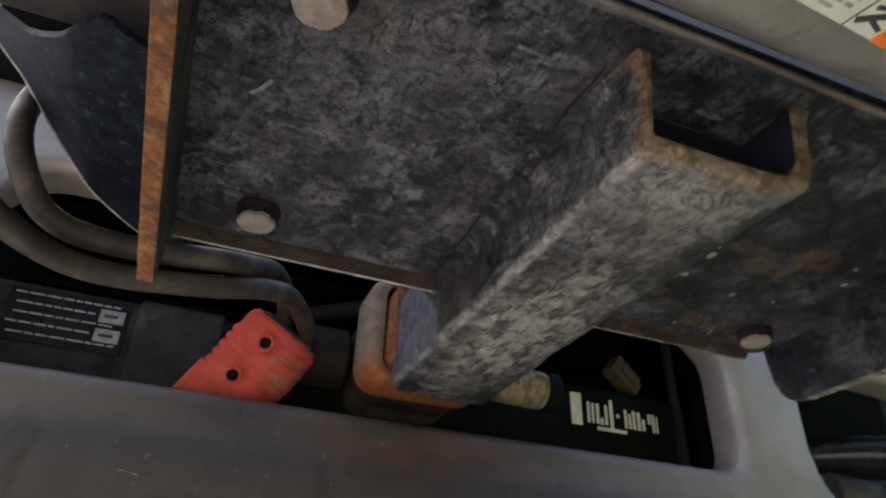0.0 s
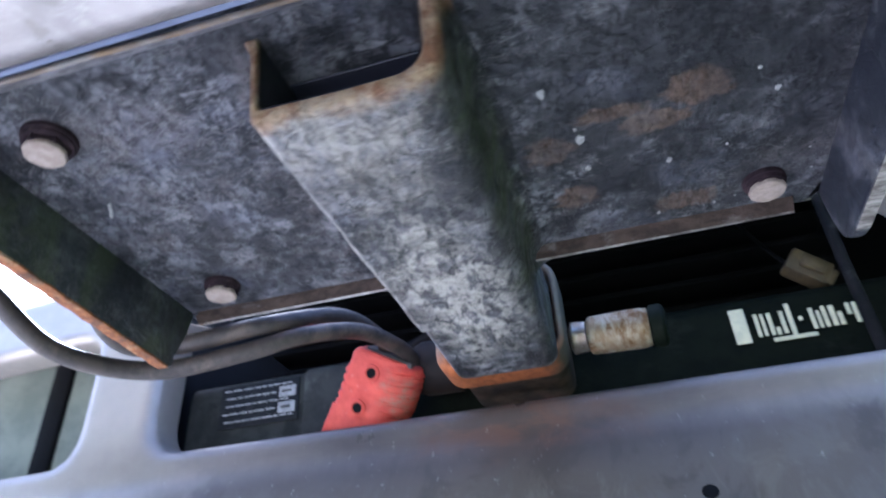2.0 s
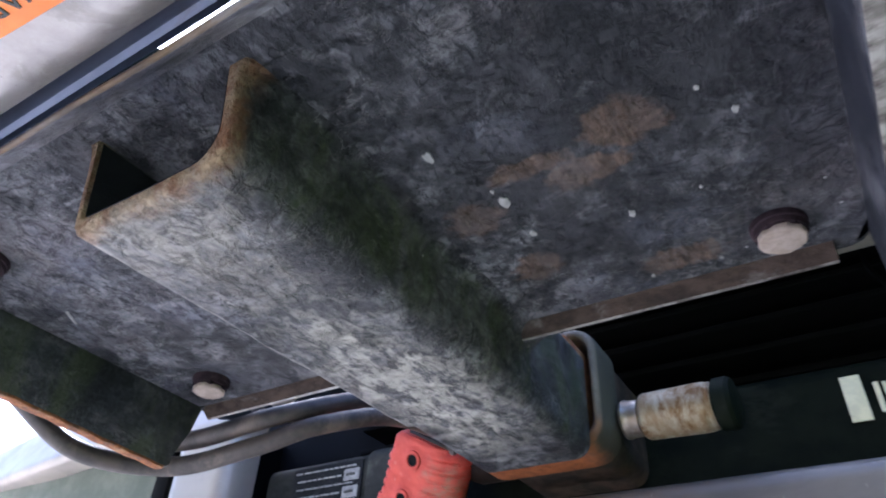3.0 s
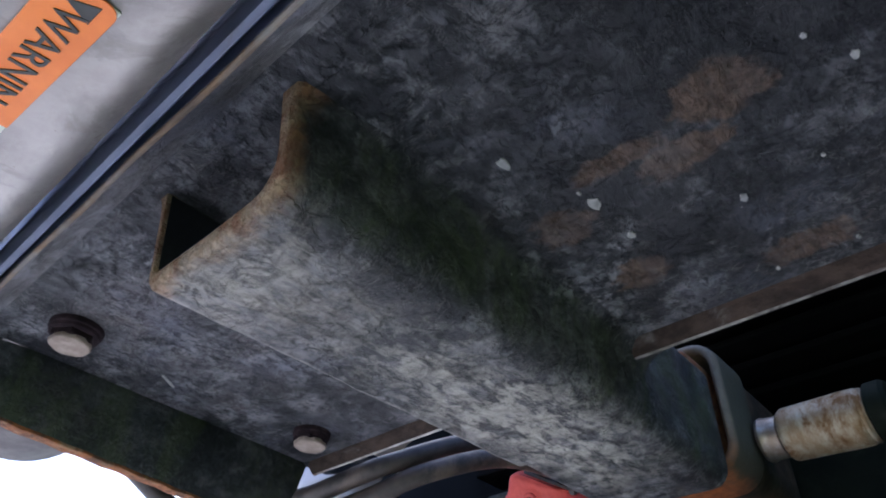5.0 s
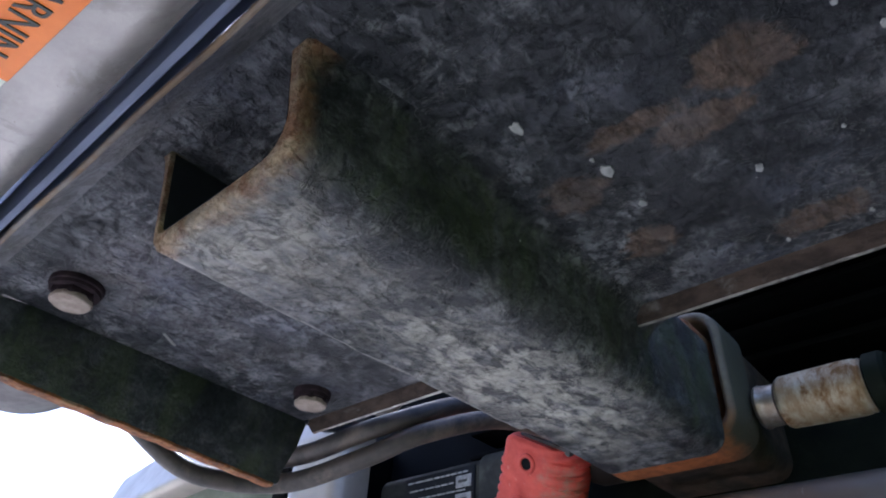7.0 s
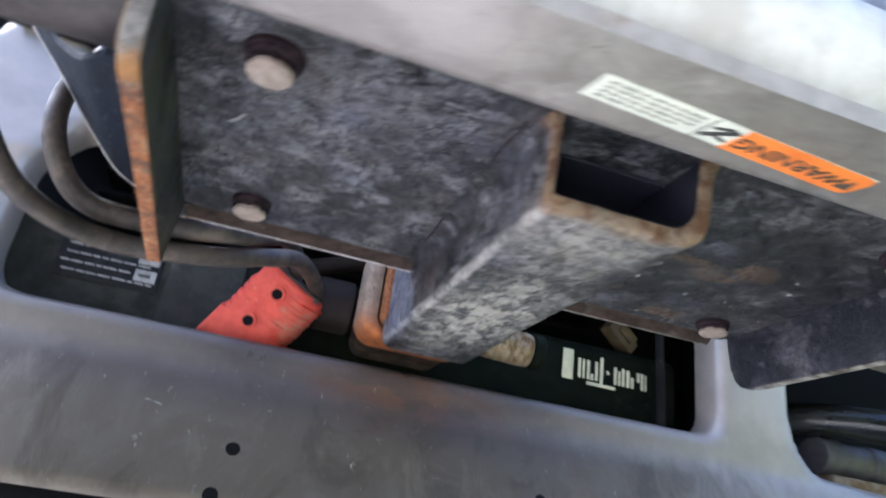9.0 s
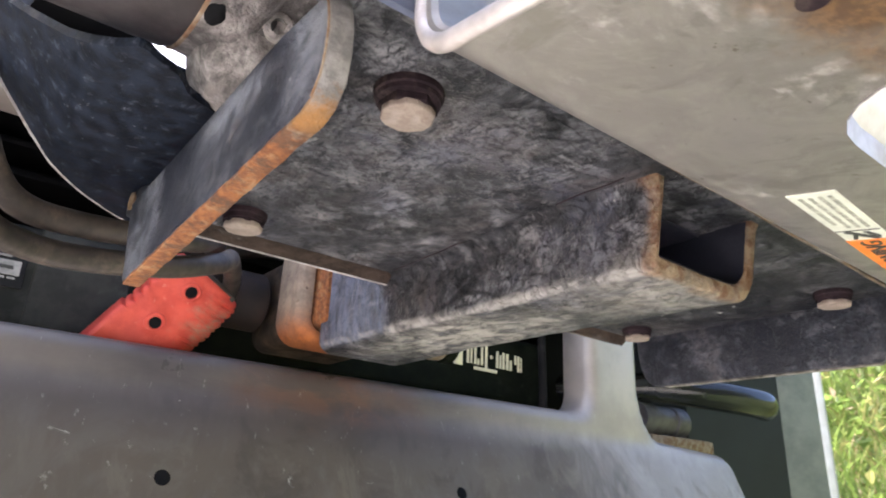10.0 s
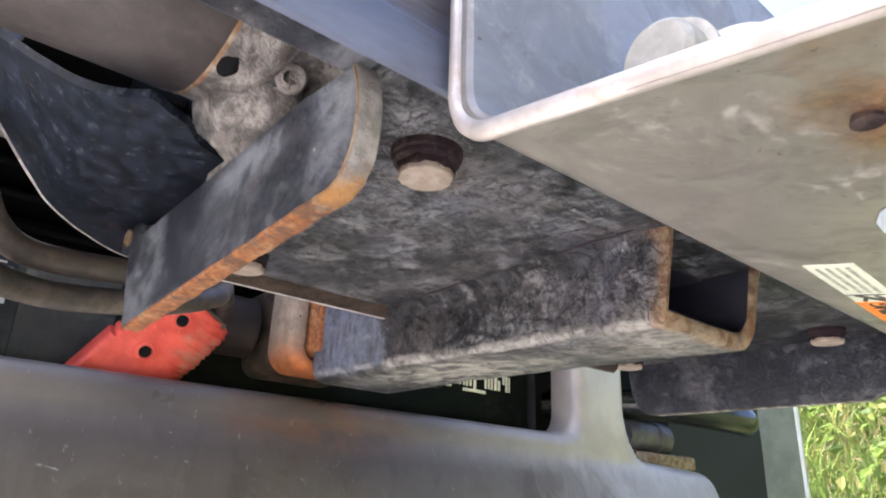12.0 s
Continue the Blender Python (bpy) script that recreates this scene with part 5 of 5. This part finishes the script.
part("shank_bore", loft(bore, False), M_BORE, mount, "inside of the shank, shade put into its dark paint", angle=50)
# thin dark sheet added for the shade on the plate inside the bore
part("bore_shade_sheet", box((-0.0336, 0.0150, -0.0014), (0.0178, 0.1580, -0.0002), 0.0003, 1), M_BORE, mount, "added dark sheet for the shade inside the shank")
part("shank_end", prism(rounded(-0.0362, 0.0235, -0.0272, 0.029, 0.0080), 1, 0.159, 0.2275, 0.0016), M_SHANK, mount, "blue-grey scratched end of the shank")
for x, y0, y1, seed in ((-0.0440, 0.004, 0.034, 1), (-0.0435, 0.052, 0.070, 4), (-0.0442, 0.088, 0.140, 2)):
    pts = [(x + 0.0012 * noise.noise((y * 60, seed, 0.0)), y, 0.0) for y in np.linspace(y0, y1, 9)]
    part("weld_crack", sweep(pts, 0.00045, 3, 6, 0.6), M_BOLT_SIDE, mount, "fine dark rusty seam")


def splat(x, y, r, seed, parent, material, name):
    rng = random.Random(seed)
    ring = []
    for k in range(11):
        rr = r * rng.uniform(0.65, 1.15)
        a = 2 * math.pi * k / 11
        ring.append((x + rr * math.cos(a) * 0.8, y + rr * math.sin(a) * 1.15))
    part(name, prism(ring, 2, -0.0004, 0.0004, 0.0002, 1), material, parent)


for k, (x, y, r) in enumerate(((0.0570, 0.0767, 0.0030), (0.0467, 0.0480, 0.0028), (0.0900, 0.1005, 0.0019), (0.0582, 0.0946, 0.0018), (0.056, 0.070, 0.0010), (0.1085, 0.137, 0.0011), (0.112, 0.098, 0.0009), (0.128, 0.072, 0.0017), (0.121, 0.060, 0.0012), (0.085, 0.137, 0.0012))):
    splat(x, y, r * 0.85, 30 + k, mount, M_PRINT_PALE, "white_speck")
part("scratch", sweep([(-0.1395, 0.0585, 0.0), (-0.1365, 0.0545, -0.0003), (-0.1340, 0.0500, 0.0)], 0.0008, 4, 6, 0.4), M_PRINT_PALE, mount, "pale scratch")
part("rust_dot", lathe([(-0.002, 0.0006), (-0.0012, 0.0022), (0.0, 0.0026), (0.0012, 0.002)], pose(-0.0435, 0.1555, -0.0008, 0, 20, 30) @ Matrix.Scale(0.7, 4), 12), M_OCHRE, mount, "ochre rust spot")


FIN_NOSE = [(-0.0040, -0.0285), (-0.0085, -0.0268), (-0.0118, -0.0225), (-0.0129, -0.0165), (-0.0128, -0.0105), (-0.0117, -0.0055), (-0.0098, -0.0008)]


def fin_low(y):
    return -0.0285 - 0.0062 * max(0.0, y) / 0.132


fin_outline = [(0.004, fin_low(0.004))] + FIN_NOSE + [(0.014, 0.0014), (0.074, 0.0006), (0.1465, 0.0004), (0.1430, -0.0140), (0.1365, -0.0290)] + arc(0.1335, -0.0318, 0.003, 0, -90, 4) + [(0.06, fin_low(0.06))]
part("side_fin", prism(list(reversed(fin_outline)), 0, -0.1640, -0.1577, 0.0010), M_FIN, mount, "scuffed black side fin")
cut = [(y, fin_low(y) - 0.0003 * math.sin(k * 2.3)) for k, y in enumerate(np.linspace(0.1335, -0.0020, 24))] + FIN_NOSE


def beside(path, gap):
    """The path moved sideways, outwards for a positive gap."""
    out = []
    for k, (y, z) in enumerate(path):
        (ya, za), (yb, zb) = path[max(k - 1, 0)], path[min(k + 1, len(path) - 1)]
        d = math.hypot(yb - ya, zb - za)
        out.append((y + (zb - za) / d * -gap, z + (yb - ya) / d * gap))
    return out


part("fin_edge", prism(beside(cut, 0.0009) + list(reversed(beside(cut, -0.0007))), 0, -0.1638, -0.1579, 0.0004, 2), M_CUT, mount, "cut edge, orange rust below and grey dust at the nose")
part("fin_rim", sweep([(-0.1640, y - 0.0004, z) for y, z in FIN_NOSE[1:]], 0.0003, 4, 6), M_RUST_PALE, mount, "bare pale rim")
right_fin = [(0.006, -0.0322), (-0.0015, -0.0290), (-0.0045, -0.0240), (-0.0080, -0.0100), (-0.0085, 0.002), (0.147, 0.004), (0.1465, -0.0060), (0.1445, -0.0200)] + arc(0.1310, -0.0190, 0.0125, 0, -90, 6)
part("side_fin", prism(list(reversed(right_fin)), 0, 0.1525, 0.1588, 0.0012), M_FIN, mount, "scuffed black side fin")
part("fin_edge", prism([(0.006, -0.0328), (0.128, -0.0321), (0.128, -0.0316), (0.006, -0.0323)], 0, 0.1530, 0.1583, 0.0002), M_SCRAPED, mount, "pale scraped cut edge")
part("fin_ear", prism([(0.1440, -0.0010), (0.1440, 0.0080), (0.1500, 0.0112), (0.1620, 0.0148), (0.1720, 0.0150), (0.1770, 0.0110), (0.1755, 0.0050), (0.1600, -0.0010)], 0, -0.1600, -0.1545, 0.0012), M_FIN, mount, "dusty rounded ear behind the fin")

part("ear_hole", lathe([(-0.0006, 0.0036), (0.0004, 0.0040), (0.0010, 0.0034), (0.0010, 0.0022), (0.0002, 0.0018)], pose(-0.1604, 0.1650, 0.0085, 0, 0, 180), 18), M_EDGE_RUST, mount, "rusty rim of a small hole")

for x, y, h, turn in ((-0.1268, 0.1238, 0.0056, 20), (-0.1272, 0.0106, 0.0068, 34), (0.1282, 0.1280, 0.0052, 8), (0.1310, 0.0140, 0.0056, 25)):
    b = thing("winch_bolt", "dusty hexagon bolt head on dark washers in the mount plate", "bolt", "winch bolts")
    bolt_head(b, (x, y, 0.0), 0.0081, h, turn, 1.0 if x < 0 and y < 0.1 else 0.90)

# ---------------------------------------------------------------- the winch above the plate
wing = thing("winch_side_sheet", "dark blue-black sheet with a curved bare edge", "sheet")
WING_REAR = [(-0.2620, 0.1480), (-0.2450, 0.1470), (-0.2300, 0.1445), (-0.2210, 0.1480), (-0.2135, 0.1520), (-0.2075, 0.1540), (-0.2016, 0.1560), (-0.1970, 0.1575), (-0.1920, 0.1630), (-0.1850, 0.1725), (-0.1775, 0.1820), (-0.1635, 0.1960), (-0.1530, 0.2035), (-0.1500, 0.2040)]
WING_FRONT = [(-0.2620, 0.1330), (-0.2414, 0.1235), (-0.2226, 0.1085), (-0.2136, 0.0975), (-0.2037, 0.0835), (-0.1950, 0.0680), (-0.1864, 0.0582), (-0.1800, 0.0630), (-0.1736, 0.0658), (-0.1680, 0.0745), (-0.1600, 0.0780), (-0.1500, 0.0840)]


def wing_z(x):
    """Level beside the fin, then climbing past the motor."""
    d = -0.195 - x
    return 0.0125 + 0.55 * (d + math.hypot(d, 0.004))


rings, rear = [], []
for x in np.linspace(-0.262, -0.150, 43):
    x, z = float(x), wing_z(x)
    yf, yr = (float(np.interp(x, *zip(*side))) for side in (WING_FRONT, WING_REAR))
    rings.append([(x, yf, z), (x, yr, z), (x, yr, z + 0.003), (x, yf, z + 0.003)])
    rear.append((x, yr, z + 0.0012))
part("sheet", loft(rings, True, True), M_WING, wing, angle=40)
part("edge_strip", sweep(rear[::2], 0.0014, 3, 8), M_WORN, wing, "bare pale edge")

winch = thing("winch", "electric winch with a dark motor and cast housing", "winch")
WM = pose(0, 0.055, 0.078)
part("motor", lathe([(-0.36, 0.03), (-0.36, 0.052), (-0.355, 0.055), (-0.178, 0.0545), (-0.1755, 0.0535), (-0.1755, 0.03)], WM, 44), M_MOTOR, winch, "brown-black motor can")
part("motor_joint", lathe([(-0.1758, 0.0535), (-0.1754, 0.0543), (-0.1746, 0.0543), (-0.1742, 0.0535)], WM, 44), M_RUST_PALE, winch)
cast = lathe([(-0.1745, 0.03), (-0.1745, 0.0540), (-0.164, 0.0548), (-0.159, 0.0530), (-0.155, 0.0485), (-0.143, 0.0450), (-0.136, 0.0500), (-0.128, 0.0560), (-0.118, 0.0560), (-0.112, 0.053), (-0.110, 0.03)], WM, 56)
for v in cast.verts:
    v.co += Vector((0, 1, 1)) * 0.0008 * noise.noise(v.co * 70)
part("gear_housing", cast, M_ALU, winch, "rough cast aluminium housing", angle=50)
for k in range(6):
    a = radians(60 * k + 20)
    part("housing_screw", lathe([(-0.170, 0.002), (-0.170, 0.0042), (-0.164, 0.0045)], pose(0, 0.055 + 0.048 * math.cos(a), 0.078 + 0.048 * math.sin(a)), 14), M_BOLT_SIDE, winch)
part("foot", prism([(0.02, 0.0065), (0.112, 0.0065), (0.10, 0.03), (0.075, 0.05), (0.03, 0.05)], 0, -0.138, -0.112, 0.002), M_ALU, winch, "cast foot")
def lump(centre, radii, rough, seed):
    bm = bmesh.new()
    bmesh.ops.create_uvsphere(bm, u_segments=26, v_segments=18, radius=1.0)
    for v in bm.verts:
        k = 1.0 + rough * noise.noise(v.co * 2.2 + Vector((seed, 0, 0))) + rough * 0.35 * noise.noise(v.co * 7.0)
        v.co = Vector((centre[0] + v.co.x * radii[0] * k, centre[1] + v.co.y * radii[1] * k, centre[2] + v.co.z * radii[2] * k))
    return bm


part("housing_lobe", lump((-0.1560, 0.0690, 0.0330), (0.0150, 0.0220, 0.0235), 0.18, 2.0), M_ALU, winch, "rough cast lobe under the housing", angle=60)
# dark lump stands in for the shade of an open notch
part("notch_shade", lump((-0.1715, 0.0480, 0.0265), (0.0042, 0.0065, 0.0032), 0.08, 7.0), M_CAVITY, winch, "dark lump for the shade of a notch at the joint", angle=60)
# dark lump in place of the shaded recess beside the screw
part("screw_pocket", lump((-0.1575, 0.0500, 0.0330), (0.0065, 0.0060, 0.0075), 0.10, 5.0), M_POCKET, winch, "dark lump for the shaded pocket round the screw", angle=60)
SM = look((-0.1518, 0.0490, 0.0308), (-0.1590, 0.0300, 0.0200)) @ pose(0, 0, 0, 0, 90, 0)
part("socket_screw", lathe([(-0.006, 0.0048), (0.0062, 0.0048), (0.0070, 0.0042), (0.0070, 0.0024), (0.0035, 0.0022), (0.0035, 0.0002)], SM, 22), M_ALU, winch, "socket head screw")
part("drum", lathe([(-0.110, 0.03), (-0.108, 0.056), (-0.102, 0.056), (-0.100, 0.035), (0.100, 0.035), (0.102, 0.056), (0.108, 0.056), (0.110, 0.03)], WM, 36), M_BLACK, winch)
part("end_housing", lathe([(0.110, 0.03), (0.112, 0.058), (0.20, 0.057), (0.21, 0.03)], WM, 40), M_MOTOR, winch)
part("foot", prism([(0.02, 0.0065), (0.112, 0.0065), (0.10, 0.03), (0.075, 0.05), (0.03, 0.05)], 0, 0.112, 0.152, 0.002), M_ALU, winch, "cast foot")
part("foot_flange", prism([(0.0560, 0.0060), (0.0660, 0.0100), (0.0780, 0.0128), (0.0890, 0.0155), (0.0940, 0.0140), (0.0950, 0.0060)], 0, -0.1570, -0.1370, 0.0014), M_ALU, winch, "pale cast flange of the foot")
part("tie_bar", box((-0.112, -0.006, 0.012), (0.112, 0.010, 0.03), 0.003), M_CHROME, winch, "polished tie bar")

# ---------------------------------------------------------------- fairlead bracket in front of the plate
bracket = thing("fairlead_bracket", "galvanised angle bracket with a slot and a warning label", "bracket")
SLOT_X, SLOT_R, SLOT_Y = 0.092, 0.0280, -0.1045


def leg_z(y):
    return -0.0262 + 0.165 * (y + 0.038)


def build_bracket():
    t = 0.0035
    up = [(-0.0270, 0.095), (-0.0278, 0.06), (-0.0287, 0.02), (-0.0293, -0.0120)]
    bend = arc(-0.0295 - 0.0130, -0.0138, 0.0130, 0, -80, 10)
    flat = [(y, leg_z(y)) for y in (-0.046, -0.052, -0.058, -0.064, -0.070)]
    prof = up + bend + flat
    # inner side of the sheet
    inn = []
    for i, p in enumerate(prof):
        a, b = prof[max(i - 1, 0)], prof[min(i + 1, len(prof) - 1)]
        d = Vector((b[0] - a[0], b[1] - a[1])).normalized()
        inn.append((p[0] + d.y * t, p[1] - d.x * t))
    ring = prof + list(reversed(inn))
    bm = prism(ring, 0, -0.153, 0.153, 0.0010, 1)
    for v in bm.verts:
        k = 0.06 - v.co.x
        v.co.y -= (0.0020 + 0.022 * min(k, 0.450 - 2 * k)) * max(0.0, min(1.0, (v.co.y + 0.050) / 0.012))
    part("angle", bm, M_GALV, bracket, "dull grey angle with dusty scuffs", angle=22)
    # the slotted leg: four pieces of sheet round a long round-ended hole
    n = 14
    xl, xr = -0.0755, SLOT_X
    right = [(xr + SLOT_R * math.cos(a) * 0.9, SLOT_Y + SLOT_R * math.sin(a)) for a in np.linspace(-math.pi / 2, math.pi / 2, n)]
    left = [(xl + SLOT_R * math.cos(a) * 0.9, SLOT_Y + SLOT_R * math.sin(a)) for a in np.linspace(math.pi / 2, 1.5 * math.pi, n)]
    hole = right + left
    y0, y1 = -0.0698, -0.150
    pieces = [[(-0.153, y0), (-0.153, y1), (xl, y1)] + list(reversed(left)) + [(xl, y0)],
              [(xl, y0), (xl, SLOT_Y + SLOT_R), (xr, SLOT_Y + SLOT_R), (xr, y0)],
              [(xl, SLOT_Y - SLOT_R), (xl, y1), (xr, y1), (xr, SLOT_Y - SLOT_R)],
              [(xr, y0)] + list(reversed(right)) + [(xr, y1), (0.153, y1), (0.153, y0)]]
    bm = bmesh.new()
    for poly in pieces:
        lo = [bm.verts.new((x, y, leg_z(y))) for x, y in poly]
        hi = [bm.verts.new((x, y, leg_z(y) + t)) for x, y in poly]
        bm.faces.new(lo)
        bm.faces.new(list(reversed(hi)))
        for i in range(len(poly)):
            j = (i + 1) % len(poly)
            bm.faces.new((lo[i], hi[i], hi[j], lo[j]))
    part("slotted_leg", bm, M_GALV, bracket, angle=22)
    bm = bmesh.new()
    a = [bm.verts.new((x, y, leg_z(y) - 0.0004)) for x, y in hole]
    b = [bm.verts.new((x + (0.0 if abs(x) < SLOT_X - 0.02 else (-0.001 if x > 0 else 0.001)), y + (-0.0010 if y > SLOT_Y else 0.0010), leg_z(y) + 0.0040)) for x, y in hole]
    for i in range(len(hole)):
        j = (i + 1) % len(hole)
        bm.faces.new((a[i], a[j], b[j], b[i]))
    part("slot_rim", bm, M_RIM, bracket, "bright worn rim of the slot")
    mids = [((p[0] + q[0]) / 2, (p[1] + q[1]) / 2) for p, q in zip(prof, inn)] + [(y, leg_z(y) + t / 2) for y in (-0.085, -0.100, -0.115, -0.130, -0.1495)]
    for x in (-0.1520, 0.1520):
        part("end_rim", sweep([(x, y, z) for y, z in mids], 0.0020, 3, 10), M_RIM, bracket, "bright rounded rim", angle=60)
    for x, y in ((-0.128, -0.092),):
        part("rivet", lathe([(-0.0006, 0.0003), (-0.0006, 0.0020), (0.001, 0.0024)], Matrix.Translation((x, y, leg_z(y))) @ pose(0, 0, 0, 0, -90, 0) @ Matrix.Scale(-1, 4, (1, 0, 0)), 16), M_BOLT_SIDE, bracket, "rusted screw")


build_bracket()


def on_leg(x, y, drop):
    return Matrix.Translation((0, y, leg_z(y) - drop)) @ pose(0, 0, 0, math.degrees(math.atan(0.165)), 0, 0) @ pose(0, 0, 0, 0, 0, 4.3) @ pose(x, 0, 0, 180, 0, 0)


# label: readable from the front, so it stands on its head for one who looks at the vehicle
label = part("warning_label", box((-0.0525, -0.0058, 0.0), (0.0330, 0.0058, 0.0004), 0.0001, 1, on_leg(0, -0.0530, 0.0)), M_LABEL, bracket, "white and orange warning label")
field = [(-0.0102, -0.0059), (0.0300, -0.0059)] + arc(0.0305, -0.0029, 0.0030, -90, 0, 4) + arc(0.0305, 0.0029, 0.0030, 0, 90, 4) + [(-0.0102, 0.0059)]
bm = prism(field, 2, 0.0003, 0.0007, 0.0001, 1)
bm.transform(on_leg(0, -0.0530, 0.0))
part("orange_field", bm, M_ORANGE, label)
TXT = on_leg(0.0090, -0.0530, 0.0008) @ pose(0, 0, 0, 0, 0, 180)
part("lettering", text_bm("WARNING", 0.0078, TXT, 0.0002, 1.0), M_INK, label)
bm = prism([(0.0268, -0.0030), (0.0318, -0.0030), (0.0293, 0.0026)], 2, 0.0006, 0.0009, 0.0001, 1)
bm.transform(on_leg(0, -0.0530, 0.0))
part("warning_triangle", bm, M_INK, label)
ink = random.Random(8)
for row in range(4):
    x, y = -0.0500, 0.0036 - row * 0.0023
    stop = (-0.0235, -0.027, -0.0225, -0.030, -0.037)[row]
    while x < stop:
        w = ink.uniform(0.0018, 0.0048)
        part("print_bar", box((x, y - 0.00055, 0.0003), (x + w, y + 0.00055, 0.0006), 0.0001, 1, on_leg(0, -0.0530, 0.0)), M_FADED, label)
        x += w + 0.0008
part("divider", box((-0.0200, -0.0056, 0.0003), (-0.0196, 0.0056, 0.0006), 0.0001, 1, on_leg(0, -0.0530, 0.0)), M_INK, label)
for (ax, ay), (bx, by), w in (((-0.0188, -0.0032), (-0.0112, 0.0030), 0.0010), ((-0.0182, 0.0015), (-0.0130, 0.0035), 0.0007), ((-0.0160, -0.0015), (-0.0112, -0.0030), 0.0006)):
    dx, dy = bx - ax, by - ay
    ln = math.hypot(dx, dy)
    part("warning_sign", box((0, -w, 0.0003), (ln, w, 0.0006), 0.0001, 1, on_leg(0, -0.0530, 0.0) @ pose(ax, ay, 0, 0, 0, math.degrees(math.atan2(dy, dx)))), M_INK, label)

roller = thing("fairlead_roller", "dirty white roller behind the bracket slot", "roller")
part("sleeve", lathe([(-0.094, 0.009), (-0.093, 0.0195), (-0.089, 0.0210), (0.089, 0.0210), (0.093, 0.0195), (0.094, 0.009)], pose(0.0, -0.055, 0.0), 40), M_ROLLER, roller)
for side in (-1, 1):
    head = [(-0.1200, 0.003), (-0.1200, 0.0070), (-0.1186, 0.0084), (-0.1140, 0.0088), (-0.1137, 0.0108), (-0.1122, 0.0108), (-0.1120, 0.006)]
    part("axle_bolt", lathe(head if side < 0 else [(-x, r) for x, r in reversed(head)], pose(0.0, -0.055, 0.0), 30), M_BOLT_PALE, roller, "round pale bolt head")
